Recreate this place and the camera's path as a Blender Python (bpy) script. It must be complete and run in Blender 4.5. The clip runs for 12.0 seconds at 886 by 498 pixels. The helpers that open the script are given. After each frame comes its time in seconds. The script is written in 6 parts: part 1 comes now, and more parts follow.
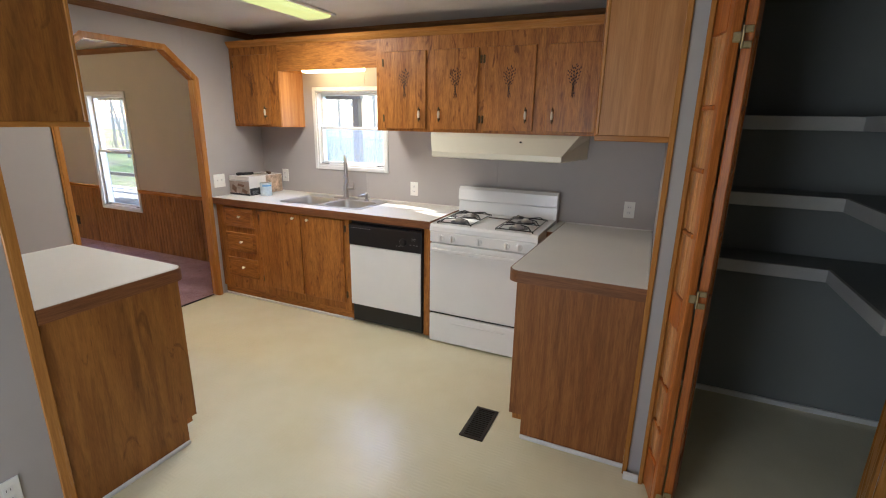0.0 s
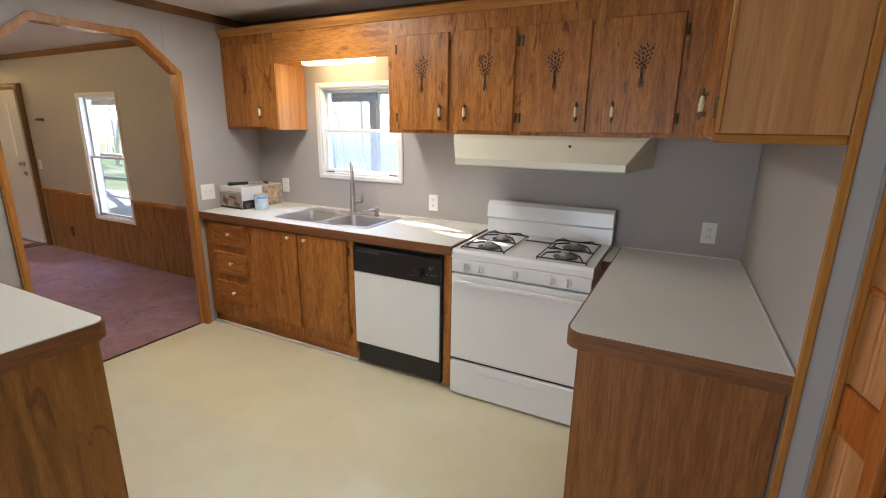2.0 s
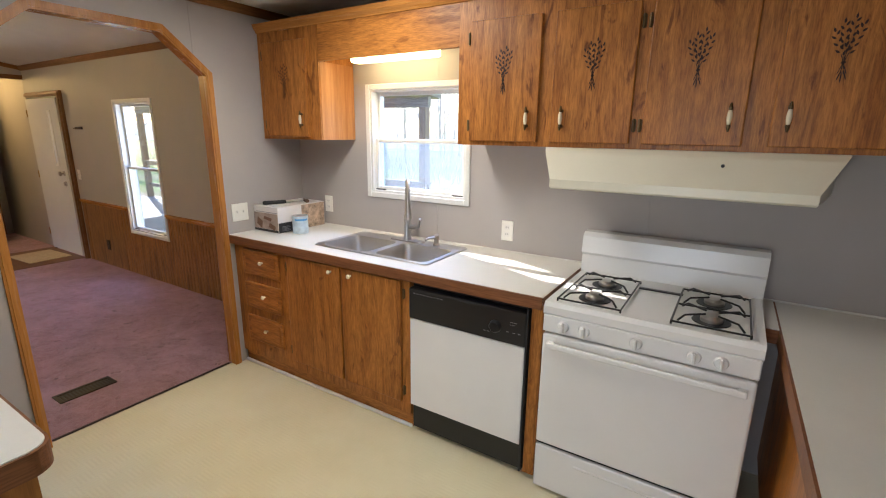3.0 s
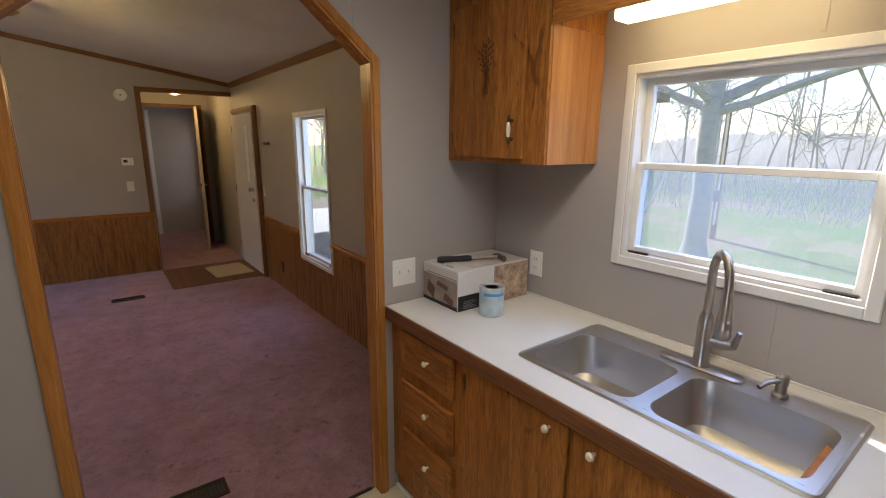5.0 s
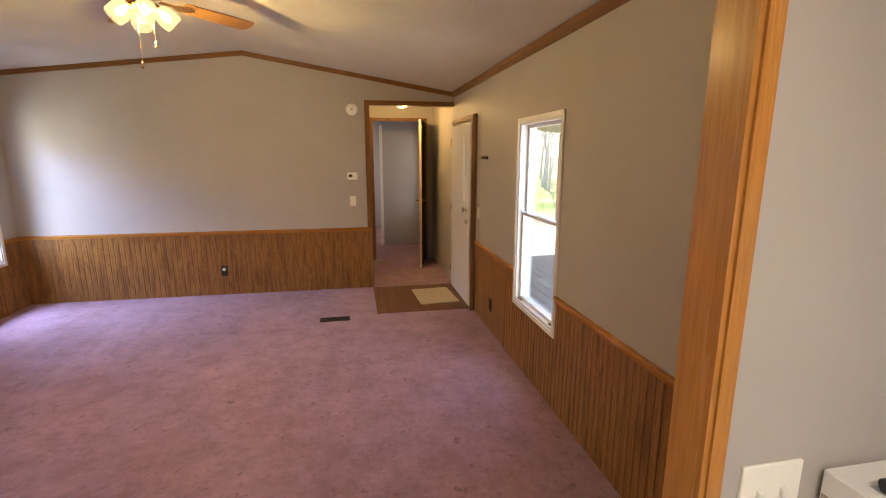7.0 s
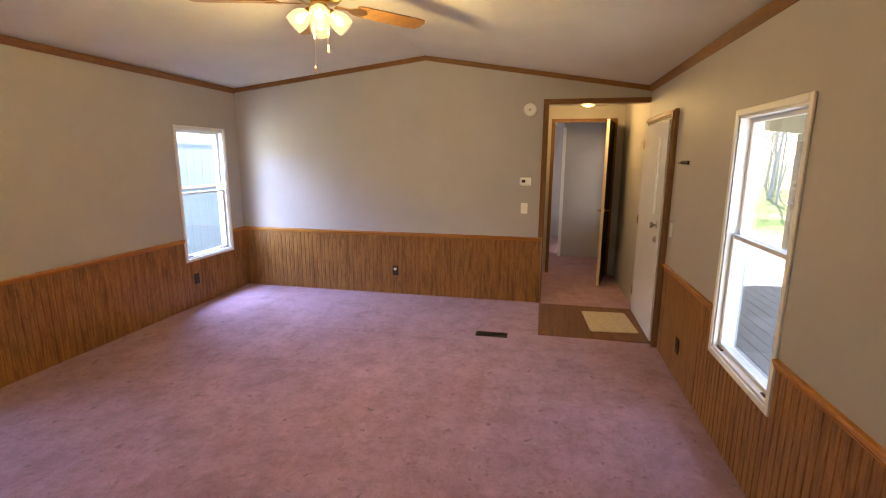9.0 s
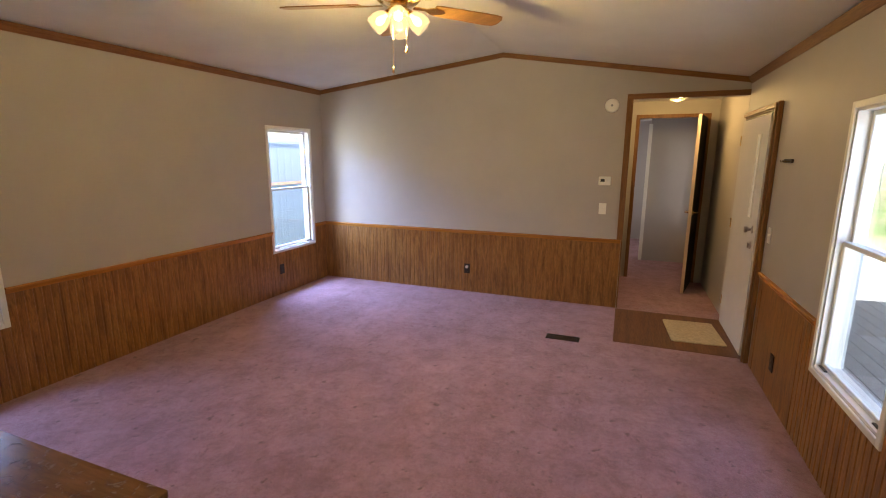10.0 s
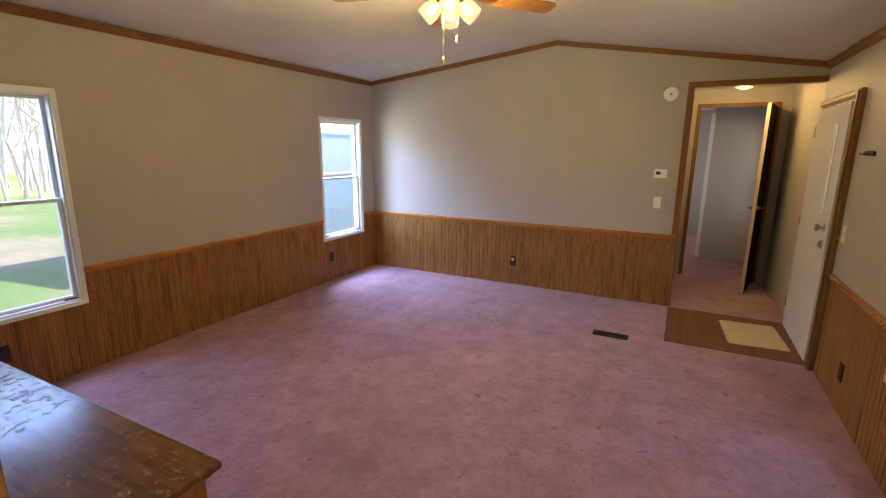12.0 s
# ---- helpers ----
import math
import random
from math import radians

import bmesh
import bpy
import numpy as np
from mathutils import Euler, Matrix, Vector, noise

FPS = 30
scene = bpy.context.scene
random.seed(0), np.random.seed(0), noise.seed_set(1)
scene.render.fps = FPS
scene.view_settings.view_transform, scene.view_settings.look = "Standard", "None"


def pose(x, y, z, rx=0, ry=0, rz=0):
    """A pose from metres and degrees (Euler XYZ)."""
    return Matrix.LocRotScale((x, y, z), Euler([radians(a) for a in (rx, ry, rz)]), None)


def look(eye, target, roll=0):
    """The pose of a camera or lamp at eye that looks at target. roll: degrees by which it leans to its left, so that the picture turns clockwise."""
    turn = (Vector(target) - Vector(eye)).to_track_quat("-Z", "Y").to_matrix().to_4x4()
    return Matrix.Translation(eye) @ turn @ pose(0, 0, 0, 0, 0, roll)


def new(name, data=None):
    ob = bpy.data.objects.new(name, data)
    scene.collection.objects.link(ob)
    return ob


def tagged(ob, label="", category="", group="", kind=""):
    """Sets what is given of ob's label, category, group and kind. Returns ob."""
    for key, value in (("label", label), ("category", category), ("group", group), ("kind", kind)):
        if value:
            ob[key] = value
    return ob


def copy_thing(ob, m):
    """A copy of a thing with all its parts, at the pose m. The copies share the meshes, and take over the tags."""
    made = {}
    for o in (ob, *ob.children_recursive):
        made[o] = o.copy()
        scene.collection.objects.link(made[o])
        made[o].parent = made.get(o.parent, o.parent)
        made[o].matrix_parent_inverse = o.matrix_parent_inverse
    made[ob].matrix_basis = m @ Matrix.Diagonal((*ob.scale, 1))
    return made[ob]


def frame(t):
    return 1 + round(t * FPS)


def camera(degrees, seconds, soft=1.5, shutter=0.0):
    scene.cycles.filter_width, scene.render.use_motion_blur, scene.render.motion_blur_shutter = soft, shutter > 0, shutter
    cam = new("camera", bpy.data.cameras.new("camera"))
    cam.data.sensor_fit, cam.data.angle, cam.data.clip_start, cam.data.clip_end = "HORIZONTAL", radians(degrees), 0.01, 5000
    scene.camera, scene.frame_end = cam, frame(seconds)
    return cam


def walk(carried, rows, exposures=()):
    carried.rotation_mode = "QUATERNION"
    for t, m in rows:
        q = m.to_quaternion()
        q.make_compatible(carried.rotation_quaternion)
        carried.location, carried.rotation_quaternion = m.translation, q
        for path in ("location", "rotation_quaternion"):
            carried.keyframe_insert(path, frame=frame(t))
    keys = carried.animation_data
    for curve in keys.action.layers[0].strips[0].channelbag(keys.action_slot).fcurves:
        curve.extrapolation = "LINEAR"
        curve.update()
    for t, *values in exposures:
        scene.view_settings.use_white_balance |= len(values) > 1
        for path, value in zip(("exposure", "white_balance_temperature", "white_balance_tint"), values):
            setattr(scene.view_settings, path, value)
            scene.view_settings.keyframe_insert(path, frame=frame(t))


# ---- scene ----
cam = camera(87.3, 12.0, 1.1)
PATH = [
    (0, (0.215, -0.051, 1.598), (-0.578, 1.707, 1.068), 1.0),
    (0.5, (0.182, 0.004, 1.597), (-0.609, 1.763, 1.067), 0.9),
    (1, (0.131, 0.16, 1.583), (-0.667, 1.918, 1.061), 0.9),
    (1.5, (0.073, 0.356, 1.571), (-0.753, 2.104, 1.058), 0.8),
    (2, (-0.09, 0.569, 1.561), (-0.97, 2.292, 1.052), 0.8),
    (2.5, (-0.319, 0.812, 1.577), (-1.263, 2.503, 1.078), 0.7),
    (4.5, (-1.42, 1.717, 1.582), (-2.825, 3.066, 1.127), 0.6),
    (5, (-1.688, 1.891, 1.599), (-3.244, 3.065, 1.154), 0.4),
    (5.5, (-1.993, 2.017, 1.605), (-3.686, 2.99, 1.172), 0.3),
    (6, (-2.258, 2.111, 1.612), (-4.05, 2.893, 1.192), 0.3),
    (6.5, (-2.537, 2.212, 1.615), (-4.402, 2.806, 1.204), 0.2),
    (7, (-2.778, 2.259, 1.61), (-4.702, 2.633, 1.211), 0.1),
    (9, (-3.201, 2.435, 1.596), (-5.123, 2.033, 1.216), 0.3),
    (9.5, (-3.206, 2.456, 1.597), (-5.079, 1.869, 1.213), 0.3),
    (10, (-3.214, 2.46, 1.593), (-5.044, 1.752, 1.205), 0.3),
    (10.5, (-3.223, 2.463, 1.594), (-5.018, 1.677, 1.194), 0.4),
    (11, (-3.226, 2.466, 1.589), (-4.998, 1.634, 1.18), 0.5),
    (11.5, (-3.223, 2.464, 1.59), (-4.978, 1.6, 1.171), 0.6),
    (12, (-3.217, 2.466, 1.592), (-4.958, 1.579, 1.166), 0.5),
]
walk(cam, [(t, look(eye, target, roll)) for t, eye, target, roll in PATH], [(0.0, 2.05, 6050, 14), (2.5, 2.05, 6050, 13), (4.4, 1.5, 6250, 13), (5.0, 1.2, 6250, 15), (5.5, 1.22, 6450, 15), (6.0, 1.93, 6700, 14), (7.0, 2.3, 7000, 16), (9.0, 2.36, 6700, 14), (10.5, 2.0, 6600, 12), (12.0, 2.15, 6550, 11)])

# ---- world and sun ----
world = bpy.data.worlds.new("sky")
scene.world = world
world.use_nodes = True
wn = world.node_tree.nodes
sky = wn.new("ShaderNodeTexSky")
sky.sky_type = "NISHITA"
sky.sun_disc = False
SUN_DIR = Vector((0.93, -0.37, -0.62)).normalized()
sky.sun_elevation = math.asin(-SUN_DIR.z)
sky.sun_rotation = math.atan2(-SUN_DIR.x, -SUN_DIR.y)
wn["Background"].inputs["Strength"].default_value = 0.15
world.node_tree.links.new(sky.outputs[0], wn["Background"].inputs["Color"])
sun = new("sun", bpy.data.lights.new("sun", "SUN"))
sun.data.energy, sun.data.angle, sun.data.color = 5.0, radians(0.5), (1.0, 0.93, 0.82)
sun.matrix_world = look((0, 0, 30), Vector((0, 0, 30)) + SUN_DIR)


def lamp(name, kind, place, energy, color, size=0.1, target=None, size_y=None):
    ob = new(name, bpy.data.lights.new(name, kind))
    ob.data.energy, ob.data.color = energy, color
    if kind == "AREA":
        ob.data.shape, ob.data.size, ob.data.size_y = "RECTANGLE", size, size_y or size
    else:
        ob.data.shadow_soft_size = size
    ob.matrix_world = look(place, target) if target else Matrix.Translation(place)
    return ob


# ---- materials ----
def mat(name, rough=0.5, metal=0.0, spec=0.5):
    m = bpy.data.materials.new(name)
    m.use_nodes = True
    n, l = m.node_tree.nodes, m.node_tree.links
    b = n["Principled BSDF"]
    b.inputs["Roughness"].default_value = rough
    b.inputs["Metallic"].default_value = metal
    b.inputs["Specular IOR Level"].default_value = spec
    return m, n, l, b


def coords(n, l, scale, jitter=False):
    tc, mp = n.new("ShaderNodeTexCoord"), n.new("ShaderNodeMapping")
    mp.inputs["Scale"].default_value = scale
    l.new(tc.outputs["Object"], mp.inputs["Vector"])
    if jitter:
        oi, mul = n.new("ShaderNodeObjectInfo"), n.new("ShaderNodeMath")
        mul.operation = "MULTIPLY"
        mul.inputs[1].default_value = 37.0
        l.new(oi.outputs["Random"], mul.inputs[0])
        l.new(mul.outputs[0], mp.inputs["Location"])
    return mp.outputs[0]


def noise_tex(n, l, vec, scale, detail=4.0, rough=0.55, distort=0.0):
    t = n.new("ShaderNodeTexNoise")
    t.inputs["Scale"].default_value, t.inputs["Detail"].default_value = scale, detail
    t.inputs["Roughness"].default_value, t.inputs["Distortion"].default_value = rough, distort
    l.new(vec, t.inputs["Vector"])
    return t.outputs["Fac"]


def ramp(n, l, fac, stops):
    r = n.new("ShaderNodeValToRGB")
    els = r.color_ramp.elements
    while len(els) < len(stops):
        els.new(0.5)
    for e, (p, c) in zip(els, stops):
        e.position, e.color = p, (*c, 1.0)
    l.new(fac, r.inputs[0])
    return r.outputs["Color"]


def mix(n, l, fac, a, b, mode="MIX"):
    m = n.new("ShaderNodeMix")
    m.data_type, m.blend_type = "RGBA", mode
    for sock, v in ((m.inputs[0], fac), (m.inputs[6], a), (m.inputs[7], b)):
        if isinstance(v, (int, float)):
            sock.default_value = v
        elif isinstance(v, tuple):
            sock.default_value = (*v, 1.0)
        else:
            l.new(v, sock)
    return m.outputs[2]


def bump(n, l, b, height, strength, dist=0.002):
    k = n.new("ShaderNodeBump")
    k.inputs["Strength"].default_value, k.inputs["Distance"].default_value = strength, dist
    l.new(height, k.inputs["Height"])
    l.new(k.outputs[0], b.inputs["Normal"])


def rough_var(n, l, b, fac, lo, hi):
    r = n.new("ShaderNodeMapRange")
    r.inputs["To Min"].default_value, r.inputs["To Max"].default_value = lo, hi
    l.new(fac, r.inputs["Value"])
    l.new(r.outputs[0], b.inputs["Roughness"])


def plain(name, color, rough=0.5, metal=0.0, vary=0.06, scale=6.0, spec=0.5, relief=0.0, fine=120.0):
    """A surface of one colour with slight soiling at two scales."""
    m, n, l, b = mat(name, rough, metal, spec)
    v = coords(n, l, (1, 1, 1))
    f1, f2 = noise_tex(n, l, v, scale), noise_tex(n, l, v, fine, 3.0)
    lo, hi = tuple(c * (1 - vary) for c in color), tuple(min(c * (1 + vary), 1.0) for c in color)
    c = mix(n, l, 0.25, ramp(n, l, f1, ((0.3, lo), (0.7, hi))), ramp(n, l, f2, ((0.3, lo), (0.7, hi))))
    l.new(c, b.inputs["Base Color"])
    if rough > 0.05:
        rough_var(n, l, b, f1, max(rough - 0.06, 0.02), min(rough + 0.06, 1.0))
    if relief:
        bump(n, l, b, f2, relief)
    return m


def wood(name, light, mid, dark, grain="z", rough=0.4, fine=70.0, streak=0.5, stretch=0.05, knots=0.0, pores=0.6, wander=0.6, figure=9.0, lines=22.0):
    """Stained wood: long grain along one axis, broad figure, dark streaks."""
    m, n, l, b = mat(name, rough, 0.0, 0.3)
    ax = "xyz".index(grain)
    s1 = [1.0, 1.0, 1.0]
    s1[ax] = stretch
    v = coords(n, l, tuple(s1), True)
    broad = noise_tex(n, l, v, figure, 3.0, 0.5, 0.9)
    mid_g = noise_tex(n, l, v, lines, 5.0, 0.6, wander)
    thin = noise_tex(n, l, v, fine * 3.0, 4.0, 0.65)
    c = ramp(n, l, broad, ((0.3, mid), (0.55, light), (0.72, mid)))
    d = ramp(n, l, mid_g, ((0.36, (1, 1, 1)), (0.54, (0, 0, 0))))
    c = mix(n, l, mix(n, l, streak, (0, 0, 0), d), c, dark)
    g = ramp(n, l, thin, ((0.36, (0.45, 0.42, 0.4)), (0.6, (1, 1, 1))))
    c = mix(n, l, pores, c, g, "MULTIPLY")
    if knots:
        s2 = [5.0, 5.0, 5.0]
        s2[ax] = 1.6
        kf = noise_tex(n, l, coords(n, l, tuple(s2), True), 1.6, 5.0, 0.6, 2.5)
        c = mix(n, l, ramp(n, l, kf, ((0.60, (0, 0, 0)), (0.69, (knots, knots, knots)))), c, dark)
    l.new(c, b.inputs["Base Color"])
    rough_var(n, l, b, mid_g, rough - 0.08, rough + 0.1)
    bump(n, l, b, thin, 0.12, 0.001)
    return m


OAK = ((0.52, 0.204, 0.042), (0.38, 0.135, 0.024), (0.115, 0.033, 0.006))
M_CAB = wood("cabinet_oak", *OAK, "z", 0.36, streak=0.42, knots=0.8, stretch=0.09, wander=1.8, figure=7.0, lines=17.0, pores=0.7)
M_CAB_X = wood("cabinet_oak_level", *OAK, "x", 0.36, streak=0.45, knots=0.5, stretch=0.09, wander=1.8, figure=7.0, lines=17.0, pores=0.7)
M_CAB_Y = wood("cabinet_oak_across", *OAK, "y", 0.36, streak=0.45, knots=0.4, stretch=0.09, wander=1.8, figure=7.0, lines=17.0, pores=0.7)
END = ((0.36, 0.14, 0.04), (0.27, 0.095, 0.025), (0.11, 0.034, 0.009))
END_B = ((0.4, 0.165, 0.036), (0.25, 0.092, 0.02), (0.09, 0.034, 0.009))
M_END_B = wood("island_panel_print", *END_B, "z", 0.42, streak=0.45, pores=0.35, figure=6.5, lines=11.0, stretch=0.1, knots=0.6, wander=1.6)
M_END = wood("end_panel_print", *END, "z", 0.45, streak=0.4, pores=0.5, figure=14.0, lines=30.0, stretch=0.06, knots=0.3)
PALE = ((0.58, 0.275, 0.1), (0.46, 0.195, 0.062), (0.3, 0.115, 0.032))
M_PALE = wood("pale_side_print", *PALE, "z", 0.4, streak=0.42, pores=0.25, figure=9.0, lines=12.0, stretch=0.05, wander=1.4)
EDGE = ((0.27, 0.11, 0.043), (0.22, 0.085, 0.033), (0.12, 0.043, 0.018))
M_EDGE = wood("counter_edge_print", *EDGE, "x", 0.45, streak=0.4)
M_EDGE_Y = wood("counter_edge_print_across", *EDGE, "y", 0.45, streak=0.4)
TRIM = ((0.5, 0.22, 0.052), (0.4, 0.16, 0.034), (0.24, 0.085, 0.017))
M_TRIM = wood("trim_oak", *TRIM, "z", 0.25, streak=0.25, pores=0.35)
M_TRIM_X = wood("trim_oak_level", *TRIM, "x", 0.25, streak=0.25, pores=0.35)
M_TRIM_Y = wood("trim_oak_across", *TRIM, "y", 0.25, streak=0.25, pores=0.35)
DKT = ((0.25, 0.115, 0.038), (0.2, 0.085, 0.026), (0.1, 0.04, 0.013))
M_CASE_D = wood("door_casing_oak", *DKT, "z", 0.5, streak=0.3)
M_CROWN_X = wood("crown_oak_level", *DKT, "x", 0.4, streak=0.3)
M_CROWN_Y = wood("crown_oak_across", *DKT, "y", 0.4, streak=0.3)
BEAD = ((0.38, 0.18, 0.055), (0.24, 0.105, 0.03), (0.095, 0.038, 0.011))
M_BEAD = wood("bead_panel", *BEAD, "z", 0.36, streak=0.5, pores=0.6, figure=11.0, stretch=0.12, lines=26.0, wander=1.2)
PINE = ((0.53, 0.17, 0.035), (0.42, 0.115, 0.02), (0.2, 0.045, 0.008))
M_PINE = wood("pine_varnish", *PINE, "z", 0.3, streak=0.4, knots=0.7, pores=0.55)
M_PINE_P = wood("pine_panel", (0.62, 0.3, 0.12), (0.54, 0.23, 0.08), (0.34, 0.12, 0.035), "z", 0.3, streak=0.3, pores=0.4)
M_FANWOOD = wood("fan_blade_wood", (0.45, 0.24, 0.08), (0.38, 0.18, 0.055), (0.2, 0.085, 0.024), "y", 0.3, streak=0.4)
M_PORCH = wood("porch_timber", (0.4, 0.27, 0.16), (0.34, 0.22, 0.125), (0.2, 0.12, 0.065), "z", 0.7)
M_PORCH_X = wood("porch_timber_level", (0.44, 0.36, 0.28), (0.36, 0.29, 0.22), (0.22, 0.17, 0.12), "x", 0.75)


def wall_paint(name, color):
    m, n, l, b = mat(name, 0.55, 0.0, 0.35)
    v = coords(n, l, (1, 1, 1))
    a, f = noise_tex(n, l, v, 1.7, 5.0, 0.6), noise_tex(n, l, v, 160.0, 3.0)
    lo, hi = tuple(c * 0.94 for c in color), tuple(c * 1.04 for c in color)
    l.new(ramp(n, l, a, ((0.3, lo), (0.7, hi))), b.inputs["Base Color"])
    rough_var(n, l, b, a, 0.48, 0.62)
    bump(n, l, b, f, 0.12, 0.0015)
    return m


M_WALL = wall_paint("taupe_wall_paint", (0.42, 0.385, 0.36))
# pantry colour is darker than the walls, with the closet's shade put in
M_PANTRY = wall_paint("shaded_pantry_wall", (0.235, 0.25, 0.24))


def ceiling_mat():
    m, n, l, b = mat("stippled_ceiling", 0.85)
    v = coords(n, l, (1, 1, 1))
    a, f = noise_tex(n, l, v, 2.2), noise_tex(n, l, v, 75.0, 5.0, 0.7)
    l.new(ramp(n, l, a, ((0.3, (0.76, 0.74, 0.69)), (0.7, (0.83, 0.81, 0.76)))), b.inputs["Base Color"])
    bump(n, l, b, f, 1.0, 0.012)
    return m


M_CEIL = ceiling_mat()


def carpet_mat():
    m, n, l, b = mat("mauve_carpet", 0.95, 0.0, 0.1)
    v = coords(n, l, (1, 1, 1))
    big = noise_tex(n, l, v, 1.1, 5.0, 0.62)
    med = noise_tex(n, l, v, 5.0, 9.0, 0.74, 0.0)
    pile = noise_tex(n, l, v, 120.0, 6.0, 0.8)
    tuft = noise_tex(n, l, v, 22.0, 6.0, 0.8, 0.4)
    spots = noise_tex(n, l, v, 13.0, 5.0, 0.65, 0.2)
    c = ramp(n, l, big, ((0.3, (0.39, 0.21, 0.236)), (0.7, (0.505, 0.288, 0.33))))
    c = mix(n, l, 0.6, c, ramp(n, l, med, ((0.36, (0.5, 0.42, 0.4)), (0.6, (1.0, 1.0, 1.0)))), "MULTIPLY")
    c = mix(n, l, ramp(n, l, spots, ((0.62, (0, 0, 0)), (0.67, (0.75, 0.75, 0.75)))), c, (0.16, 0.085, 0.08))
    c = mix(n, l, 0.55, c, ramp(n, l, pile, ((0.3, (0.55, 0.53, 0.53)), (0.65, (1, 1, 1)))), "MULTIPLY")
    c = mix(n, l, 0.45, c, ramp(n, l, tuft, ((0.34, (0.5, 0.46, 0.45)), (0.52, (1, 1, 1)))), "MULTIPLY")
    l.new(c, b.inputs["Base Color"])
    b.inputs["Sheen Weight"].default_value = 0.25
    bump(n, l, b, mix(n, l, 0.3, pile, tuft), 0.9, 0.008)
    return m


M_CARPET = carpet_mat()


def lino_mat(name, lo, hi):
    """Sheet flooring with an embossed basket-weave of small bars."""
    m, n, l, b = mat(name, 0.3)
    v = coords(n, l, (1, 1, 1))
    big = noise_tex(n, l, v, 1.4, 4.0, 0.6)
    scuff = noise_tex(n, l, v, 28.0, 5.0, 0.7, 1.0)
    ck = n.new("ShaderNodeTexChecker")
    ck.inputs["Scale"].default_value = 13.0
    l.new(v, ck.inputs["Vector"])
    waves = []
    for d in ("X", "Y"):
        w = n.new("ShaderNodeTexWave")
        w.bands_direction = d
        w.inputs["Scale"].default_value = 16.3
        w.inputs["Distortion"].default_value = 0.3
        l.new(v, w.inputs["Vector"])
        waves.append(w.outputs["Fac"])
    weave = mix(n, l, ck.outputs["Fac"], waves[0], waves[1])
    c = ramp(n, l, big, ((0.3, lo), (0.7, hi)))
    c = mix(n, l, ramp(n, l, scuff, ((0.62, (0, 0, 0)), (0.85, (0.1, 0.1, 0.1)))), c, tuple(x * 0.6 for x in lo))
    l.new(c, b.inputs["Base Color"])
    rough_var(n, l, b, big, 0.2, 0.3)
    bump(n, l, b, weave, 0.42, 0.001)
    return m


M_LINO = lino_mat("cream_sheet_floor", (0.67, 0.6, 0.385), (0.76, 0.7, 0.5))
M_LINO_B = wood("entry_sheet_floor", (0.2, 0.085, 0.035), (0.16, 0.065, 0.025), (0.1, 0.036, 0.014), "x", 0.6)
M_TOP = plain("white_laminate", (0.78, 0.76, 0.7), 0.35, vary=0.04, scale=3.0)
M_ENAMEL = plain("white_enamel", (0.8, 0.79, 0.77), 0.18, vary=0.02)
M_WHITE = plain("white_paint", (0.78, 0.76, 0.72), 0.4, vary=0.04)
M_VINYL = plain("window_vinyl", (0.74, 0.73, 0.7), 0.4, vary=0.04)
M_HOOD = plain("almond_enamel", (0.74, 0.7, 0.56), 0.3, vary=0.03)
M_PLATE = plain("white_plate_plastic", (0.82, 0.8, 0.74), 0.3, vary=0.02)
M_BLACK = plain("black_plastic", (0.012, 0.012, 0.013), 0.3, vary=0.1)
M_IRON = plain("black_grate_enamel", (0.015, 0.015, 0.015), 0.35, vary=0.1)
M_DKBROWN = plain("dark_brown_metal", (0.028, 0.018, 0.012), 0.45, 0.3, vary=0.12)
M_GREY = plain("grey_print", (0.3, 0.3, 0.31), 0.4)
M_STEEL = plain("brushed_steel", (0.62, 0.6, 0.57), 0.35, 1.0, vary=0.03, scale=14.0)
M_NICKEL = plain("brushed_nickel", (0.48, 0.45, 0.42), 0.3, 1.0, vary=0.06)
M_BRASS = plain("polished_brass", (0.72, 0.5, 0.2), 0.2, 1.0, vary=0.08)
M_ABRASS = plain("aged_brass", (0.14, 0.095, 0.045), 0.4, 0.9, vary=0.2, scale=40.0)
M_HINGE = plain("dull_brass", (0.42, 0.33, 0.18), 0.4, 0.85, vary=0.2, scale=50.0)
M_IVORY = plain("ivory_ceramic", (0.78, 0.69, 0.5), 0.25, vary=0.04)
M_BURN = plain("scorched_inlay", (0.035, 0.014, 0.006), 0.7, vary=0.2)
M_BURN_WORN = plain("worn_inlay", (0.13, 0.045, 0.013), 0.6, vary=0.3)
M_CAULK = plain("white_shoe_trim", (0.74, 0.72, 0.68), 0.5, vary=0.1, scale=12.0)
M_MATRUG = plain("beige_mat", (0.5, 0.4, 0.25), 0.95, vary=0.2, scale=40.0, relief=0.8)
# near-black colour puts the shadow on the hall door's face into its paint
M_SHADED_DOOR = plain("shaded_door_face", (0.02, 0.017, 0.014), 0.7, vary=0.15, spec=0.12)
M_RUBBER = plain("black_rubber", (0.02, 0.02, 0.021), 0.65, vary=0.15)


